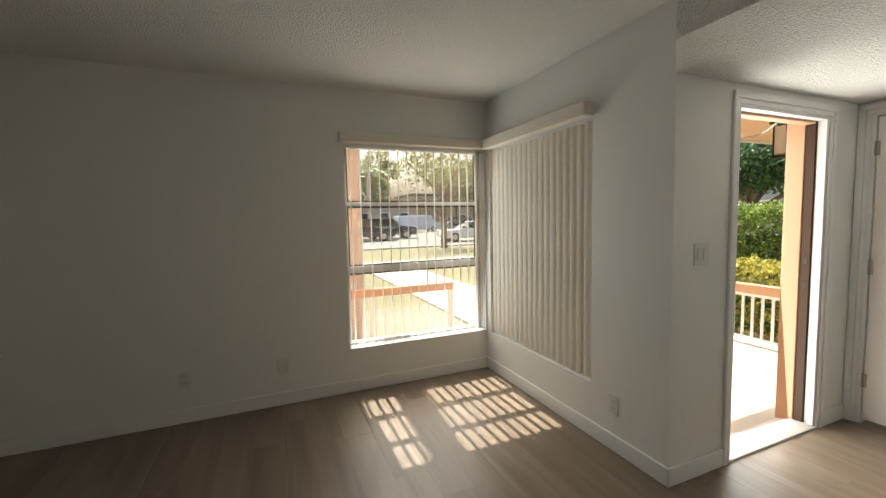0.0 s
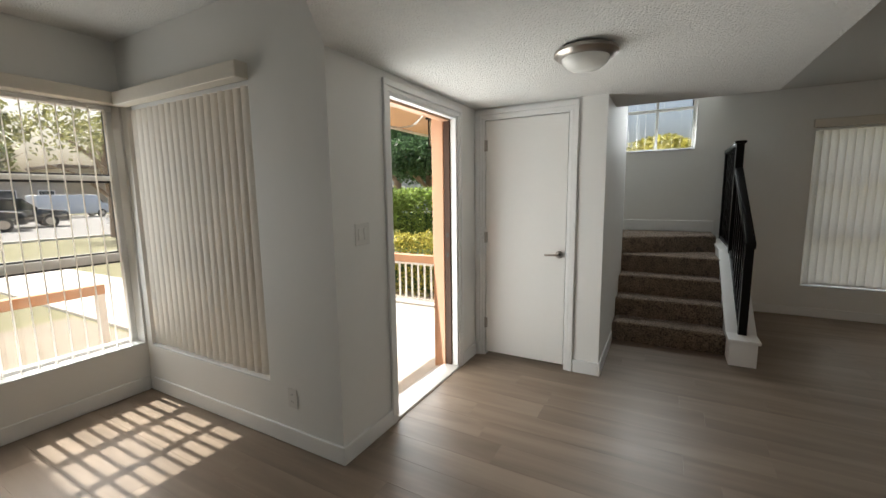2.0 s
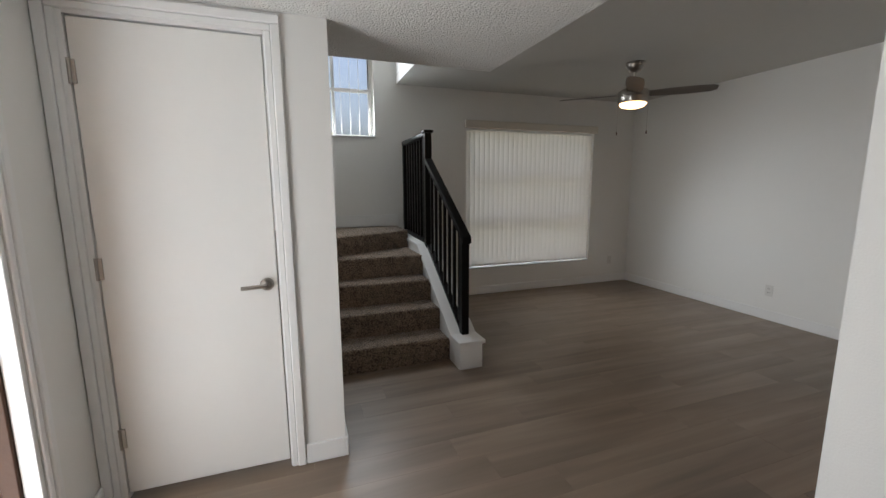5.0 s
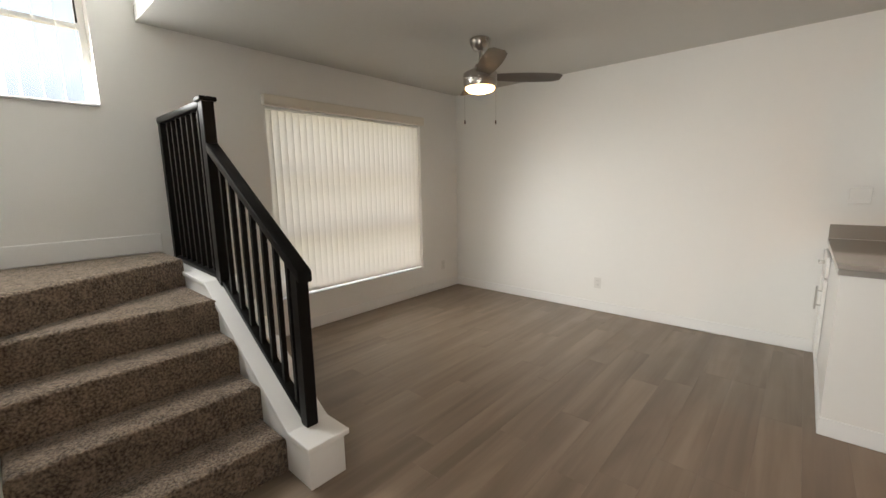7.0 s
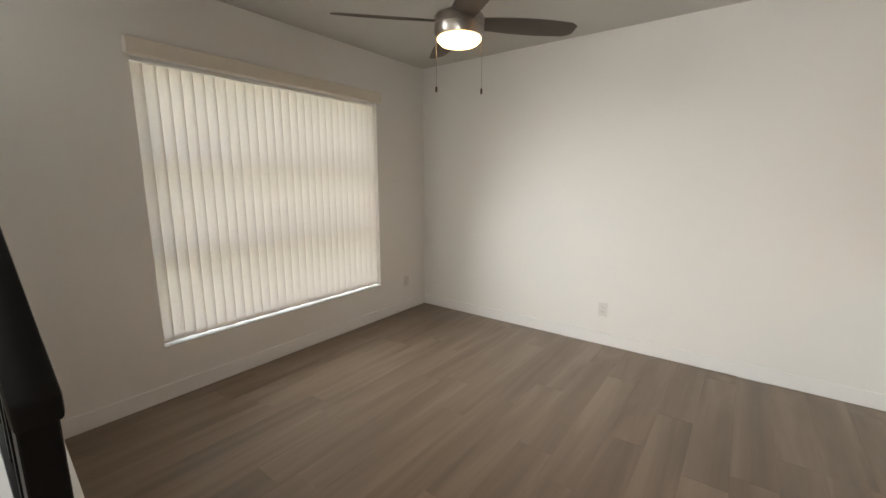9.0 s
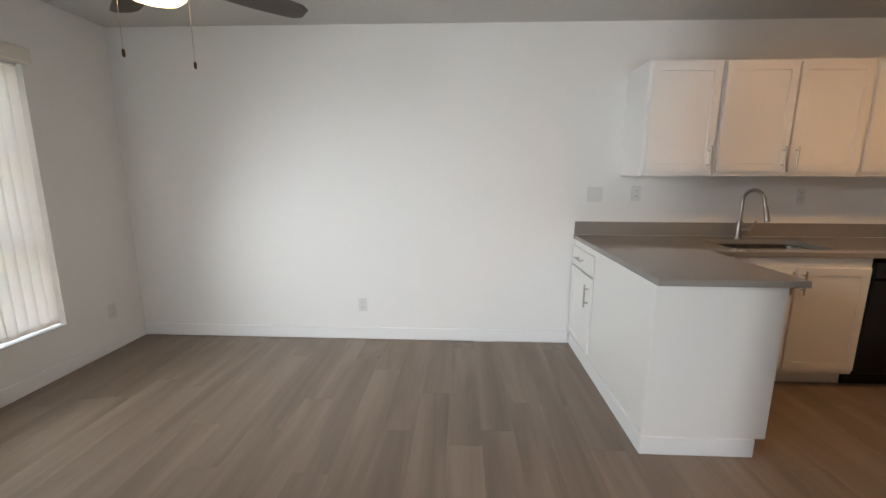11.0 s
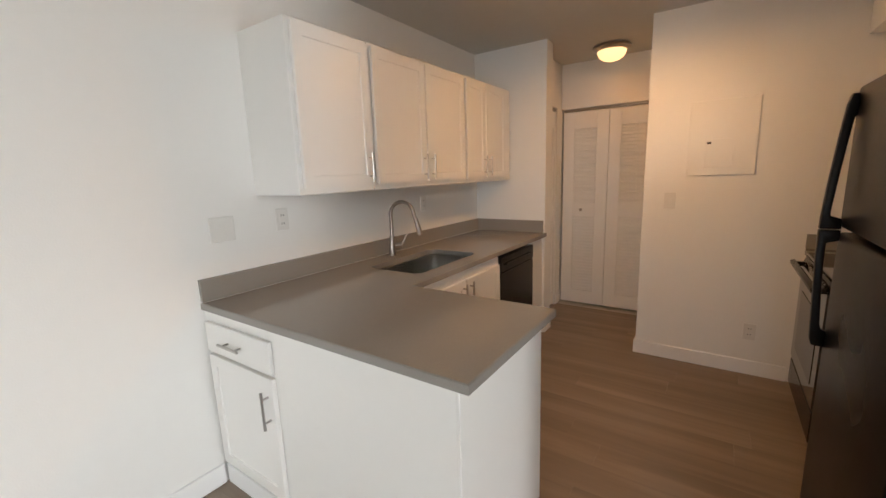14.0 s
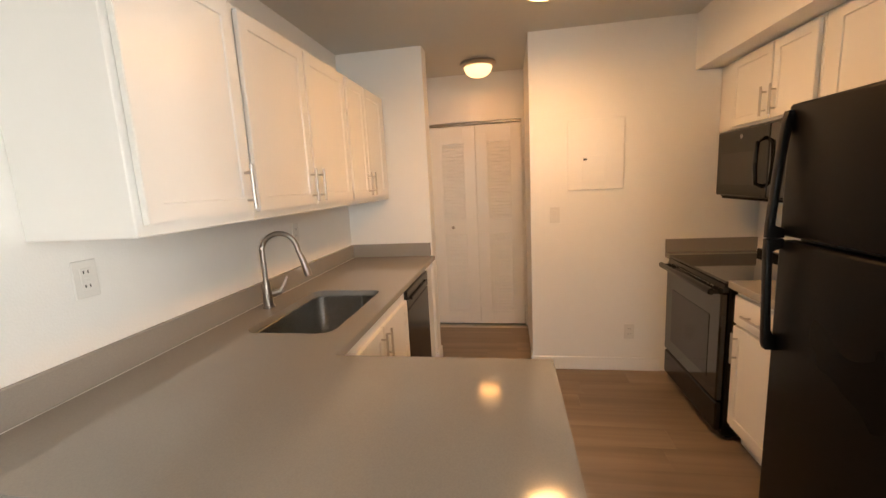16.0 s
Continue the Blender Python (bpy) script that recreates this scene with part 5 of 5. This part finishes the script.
t = thing("porch_lantern", (4.45, 2.24, 1.92), "square porch lantern hanging from the porch ceiling", "lantern")
part("glass", box(4.40, 4.50, 2.19, 2.29, 1.95, 2.20, 0.003), M_lantern, t)
for sx in (-1, 1):
    for sy in (-1, 1):
        part("frame_bar", box(4.45 + sx * 0.052 - 0.006, 4.45 + sx * 0.052 + 0.006, 2.24 + sy * 0.052 - 0.006, 2.24 + sy * 0.052 + 0.006, 1.93, 2.22, 0.001), M_rail, t)
part("roof_plate", box(4.37, 4.53, 2.16, 2.32, 2.22, 2.245, 0.006), M_rail, t)
part("floor_plate", box(4.38, 4.52, 2.17, 2.31, 1.92, 1.935, 0.003), M_rail, t)
part("stem", tube([(4.45, 2.24, 2.24), (4.45, 2.24, 2.36)], 0.008, 8), M_rail, t)


def hedge(at, size, n, leaf, material, label, seed):
    x, y, z = at
    t = thing("hedge", (x, y, z), label, "hedge")
    sx, sy, sz = size
    part("core", box(x - sx * 0.6, x + sx * 0.6, y - sy * 0.93, y + sy * 0.93, z, z + sz * 1.5, 0.05), M_leaf_dark, t)
    leaf_cloud("leaves", n, (x, y, z + sz), (sx, sy, sz), leaf, material, seed, parent=t, boxy=True, aspect=0.55)
    return t


hedge((6.55, 5.2, -0.24), (0.42, 2.9, 0.46), 34000, 0.032, M_leaf_yellow, "low clipped yellow-green hedge behind the porch", 3)
hedge((9.3, 3.95, -0.24), (0.55, 2.2, 0.85), 60000, 0.034, M_hedge, "tall clipped green hedge", 4)


t = thing("white_gate", (10.0, 7.4, -0.24), "white painted picket gate beside the tall hedge", "gate")
for gy in (6.62, 8.18):
    part("post", box(9.95, 10.05, gy - 0.05, gy + 0.05, -0.24, 1.50, 0.008), M_white_rail, t)
for gz in (0.12, 1.22):
    part("rail", box(9.985, 10.015, 6.67, 8.13, gz - 0.04, gz + 0.04, 0.004), M_white_rail, t)
for i in range(11):
    gy = 6.74 + 0.132 * i
    part("picket", box(9.962, 9.984, gy - 0.045, gy + 0.045, -0.16, 1.42, 0.004), M_white_rail, t)
part("latch", box(9.93, 9.961, 6.70, 6.80, 1.0, 1.13, 0.006), M_rail, t, "dark metal latch box")


def tree(at, h, r, crown_z, n, leaf, material, label, seed, trunk=0.12, bark=None, squash=0.8, lumps=9, limbs=6):
    """A tapered trunk with limbs and a crown of many leaves."""
    x, y, z = at
    rng = random.Random(seed)
    t = thing("tree", at, label, "tree")
    bm = tube([(x, y, z), (x + 0.03, y, z + h * 0.25), (x - 0.04, y + 0.05, z + h * 0.5), (x, y, z + h * 0.8)], trunk, 10, radii=[trunk * 1.25, trunk, trunk * 0.75, trunk * 0.3])
    for i in range(limbs):
        a = 2 * math.pi * i / limbs + rng.uniform(-0.4, 0.4)
        z0 = z + h * rng.uniform(0.28, 0.5)
        q = rng.uniform(0.5, 0.9) * r
        tube([(x, y, z0), (x + 0.45 * q * math.cos(a), y + 0.45 * q * math.sin(a), z0 + h * 0.16), (x + q * math.cos(a), y + q * math.sin(a), z0 + h * rng.uniform(0.22, 0.38))], 0.05, 7, bm, radii=[trunk * 0.55, trunk * 0.35, trunk * 0.1])
    part("trunk", bm, bark or M_bark, t)
    leaf_cloud("crown", n, (x, y, crown_z), (r, r, r * squash), leaf, material, seed, lumps=lumps, parent=t)
    return t


tree((9.3, 21.4, -0.25), 6.0, 3.0, 4.6, 1700, 0.11, M_leaf_sparse, "sparse yellow-green street tree on the lawn", 11, 0.16, lumps=14, limbs=9)
tree((13.5, 7.6, -0.25), 4.5, 2.6, 3.2, 40000, 0.062, M_leaf_dark, "dense dark green tree behind the hedge", 12, 0.14, lumps=9)
tree((17.0, 11.5, -0.25), 7.5, 3.9, 5.4, 30000, 0.10, M_leaf_dark, "tall dark green tree behind the hedge", 13, 0.2, lumps=10)
tree((14.0, 0.6, -0.25), 3.0, 1.6, 2.0, 6000, 0.09, M_leaf_yellow, "bright yellow-green tree beyond the stair window", 14, 0.12)
tree((13.0, -3.0, -0.25), 4.0, 2.2, 2.4, 6000, 0.09, M_leaf, "green tree beyond the wide window", 15, 0.12)
tree((14.5, 62.0, -0.25), 10.0, 5.5, 7.5, 3000, 0.30, M_leaf_sparse, "pale green tree behind the parking lot", 16, 0.25)
tree((30.0, 64.0, -0.25), 10.0, 6.0, 7.5, 4000, 0.30, M_leaf_sparse, "pale green tree behind the parking lot", 17, 0.25)


def palm(at, h, r, n, label, seed, trunk, leaf_len):
    x, y, z = at
    rng = random.Random(seed)
    t = thing("palm_tree", at, label, "palm tree")
    m = 12
    pts = [(x + 0.05 * math.sin(i * 0.5), y, z + h * i / m) for i in range(m + 1)]
    part("trunk", tube(pts, trunk, 14, radii=[trunk * (1.15 - 0.3 * i / m + (0.02 if i % 2 else 0)) for i in range(m + 1)]), M_palm_bark, t)
    top = Vector(pts[-1])
    for i in range(n):
        a = 2 * math.pi * i / n + rng.uniform(-0.2, 0.2)
        el = rng.uniform(0.1, 1.0)
        bm = bmesh.new()
        prev = None
        d = Vector((math.cos(a), math.sin(a), 0))
        side = Vector((-math.sin(a), math.cos(a), 0))
        k = 9
        spine = [top + d * r * u + Vector((0, 0, r * (el * u - 1.1 * u * u))) for u in (j / k for j in range(k + 1))]
        tube(spine, 0.02, 5, bm, radii=[0.035 * (1 - 0.9 * j / k) for j in range(k + 1)])
        for j in range(1, k + 1):
            for s in (-1, 1):
                for e in (0.0, 0.5):
                    p = spine[j - 1].lerp(spine[j], e)
                    ln = leaf_len * (1.1 - abs(j / k - 0.45))
                    q = p + side * s * ln * 0.8 + d * ln * 0.35 - Vector((0, 0, ln * 0.45))
                    w = d * 0.05 * r / 2
                    bm.faces.new([bm.verts.new(c) for c in (p - w * 0.5, p + w * 0.5, q)])
        part("frond", bm, M_leaf, t, smooth=None)
    return t


palm((1.16, 5.62, -0.25), 8.5, 2.2, 11, "tall palm with a pale ringed trunk beside the window", 21, 0.125, 0.7)
palm((9.2, 40.0, -0.25), 6.5, 2.6, 12, "palm tree beyond the parking lot", 22, 0.16, 0.9)
palm((7.4, 44.0, -0.25), 5.2, 2.4, 12, "shorter palm tree beyond the parking lot", 23, 0.15, 0.9)


def vehicle(name, at, turn, L, Wd, profile, cabin, paint, label, wheel_r, wheels):
    """A car from its side outline: body, glasshouse, pillars' roof, wheels and lamps."""
    t = thing(name, (0, 0, 0), label, "car" if name != "van" else "van")
    part("body", prism(profile, "y", -Wd / 2, Wd / 2, 0.06, seg=2), paint, t)
    gl = [(u + (0.0), v) for u, v in cabin]
    part("glasshouse", prism(gl, "y", -Wd / 2 + 0.10, Wd / 2 - 0.10, 0.04, seg=1), M_car_glass, t, "dark tinted windows")
    top = max(v for _, v in cabin)
    us = [u for u, v in cabin if v > top - 0.05]
    part("roof", box(min(us) - 0.05, max(us) + 0.05, -Wd / 2 + 0.09, Wd / 2 - 0.09, top - 0.03, top + 0.035, 0.03), paint, t)
    for u in (min(us) + (max(us) - min(us)) * 0.48, min(us) + 0.02):
        for s in (-1, 1):
            part("pillar", box(u - 0.05, u + 0.05, s * (Wd / 2 - 0.12), s * (Wd / 2 - 0.085), profile_top(profile), top, 0.01), paint, t)
    for u in wheels:
        for s in (-1, 1):
            w = part("wheel", lathe([(wheel_r * 0.5, -0.1), (wheel_r * 0.92, -0.11), (wheel_r, -0.07), (wheel_r, 0.07), (wheel_r * 0.92, 0.11), (wheel_r * 0.5, 0.1)], (u, s * (Wd / 2 - 0.08), wheel_r), "y", 24), M_tyre, t)
            part("rim", lathe([(wheel_r * 0.62, -0.118), (wheel_r * 0.62, 0.118)], (u, s * (Wd / 2 - 0.08), wheel_r), "y", 16), M_chrome, w)
    for s in (-1, 1):
        part("headlight", box(L / 2 - 0.14, L / 2 - 0.005, s * (Wd / 2 - 0.38), s * (Wd / 2 - 0.10), 0.62, 0.78, 0.02), M_amber, t)
        part("mirror", box(L / 2 - 1.75, L / 2 - 1.6, s * (Wd / 2 + 0.02), s * (Wd / 2 + 0.2), 0.98, 1.12, 0.03), paint, t)
    t.matrix_basis = pose(*at, 0, 0, turn)
    return t


def profile_top(profile):
    return sorted(v for _, v in profile)[len(profile) // 2]


suv = [(-2.35, 0.35), (-2.38, 0.8), (-2.3, 1.12), (1.0, 1.15), (2.2, 1.02), (2.36, 0.8), (2.36, 0.35)]
suv_c = [(-2.25, 1.10), (-1.95, 1.72), (0.35, 1.74), (1.05, 1.12)]
sedan = [(-2.25, 0.28), (-2.28, 0.75), (-2.1, 0.98), (0.9, 0.95), (2.1, 0.80), (2.27, 0.6), (2.27, 0.28)]
sedan_c = [(-1.9, 0.95), (-0.9, 1.40), (0.05, 1.42), (1.05, 0.93)]
vanp = [(-2.9, 0.35), (-2.92, 2.05), (-2.8, 2.12), (1.55, 2.12), (2.0, 1.35), (2.85, 1.15), (2.92, 0.35)]
van_c = [(0.55, 1.35), (0.6, 1.95), (1.68, 1.98), (2.15, 1.32)]
vehicle("parked_car", (9.6, 34.5, -0.235), -8, 4.7, 1.95, suv, suv_c, M_car_black, "black sport utility car parked on the road", 0.38, (-1.45, 1.45))
vehicle("parked_car", (7.0, 32.0, -0.235), -14, 4.7, 1.95, suv, suv_c, M_car_black, "black sport utility car parked in the tree's shade", 0.38, (-1.45, 1.45))
vehicle("parked_car", (13.6, 26.6, -0.235), 172, 4.5, 1.8, sedan, sedan_c, M_car_white, "white sedan parked beside the lawn", 0.33, (-1.4, 1.4))
vehicle("van", (17.6, 49.5, -0.235), 4, 5.8, 2.0, vanp, van_c, M_van, "pale blue-white delivery van parked in the lot", 0.37, (-1.9, 1.85))
vehicle("parked_car", (23.5, 47.5, -0.235), -6, 4.7, 1.95, suv, suv_c, M_car_black, "dark car parked behind the van", 0.38, (-1.45, 1.45))


def building(name, x0, x1, y0, y1, h, material, label, face, wins, storeys=1, roof_over=0.5):
    """A block with a roof slab and rows of windows on the face that is seen."""
    t = thing(name, ((x0 + x1) / 2, (y0 + y1) / 2, -0.25), label, "building")
    part("wall_block", box(x0, x1, y0, y1, -0.25, h, 0.02), material, t)
    part("roof", box(x0 - roof_over, x1 + roof_over, y0 - roof_over, y1 + roof_over, h, h + 0.45, 0.03), M_roof, t)
    for s in range(storeys):
        zc = (h / storeys) * (s + 0.55)
        for i in range(wins):
            if face == "y":
                u = x0 + (i + 0.5) * (x1 - x0) / wins
                w = part("window", box(u - 0.7, u + 0.7, y0 - 0.05, y0 - 0.002, zc - 0.6, zc + 0.6, 0.01), M_trim, t)
                part("pane", box(u - 0.6, u + 0.6, y0 - 0.07, y0 - 0.051, zc - 0.5, zc + 0.5), M_dark_window, w)
            else:
                u = y0 + (i + 0.5) * (y1 - y0) / wins
                w = part("window", box(x0 - 0.05, x0 - 0.002, u - 0.7, u + 0.7, zc - 0.6, zc + 0.6, 0.01), M_trim, t)
                part("pane", box(x0 - 0.07, x0 - 0.051, u - 0.6, u + 0.6, zc - 0.5, zc + 0.5), M_dark_window, w)
    return t


building("low_building", 2, 20, 58, 66, 3.4, M_beige_wall, "low beige building with a flat brown roof behind the lot", "y", 6)
building("apartment_building", 24, 52, 70, 80, 5.6, M_beige_wall, "beige apartment building behind the lot", "y", 7, 2)
building("apartment_building", 25, 33, 8, 30, 5.4, M_grey_wall, "grey apartment building behind the trees", "x", 6, 2)
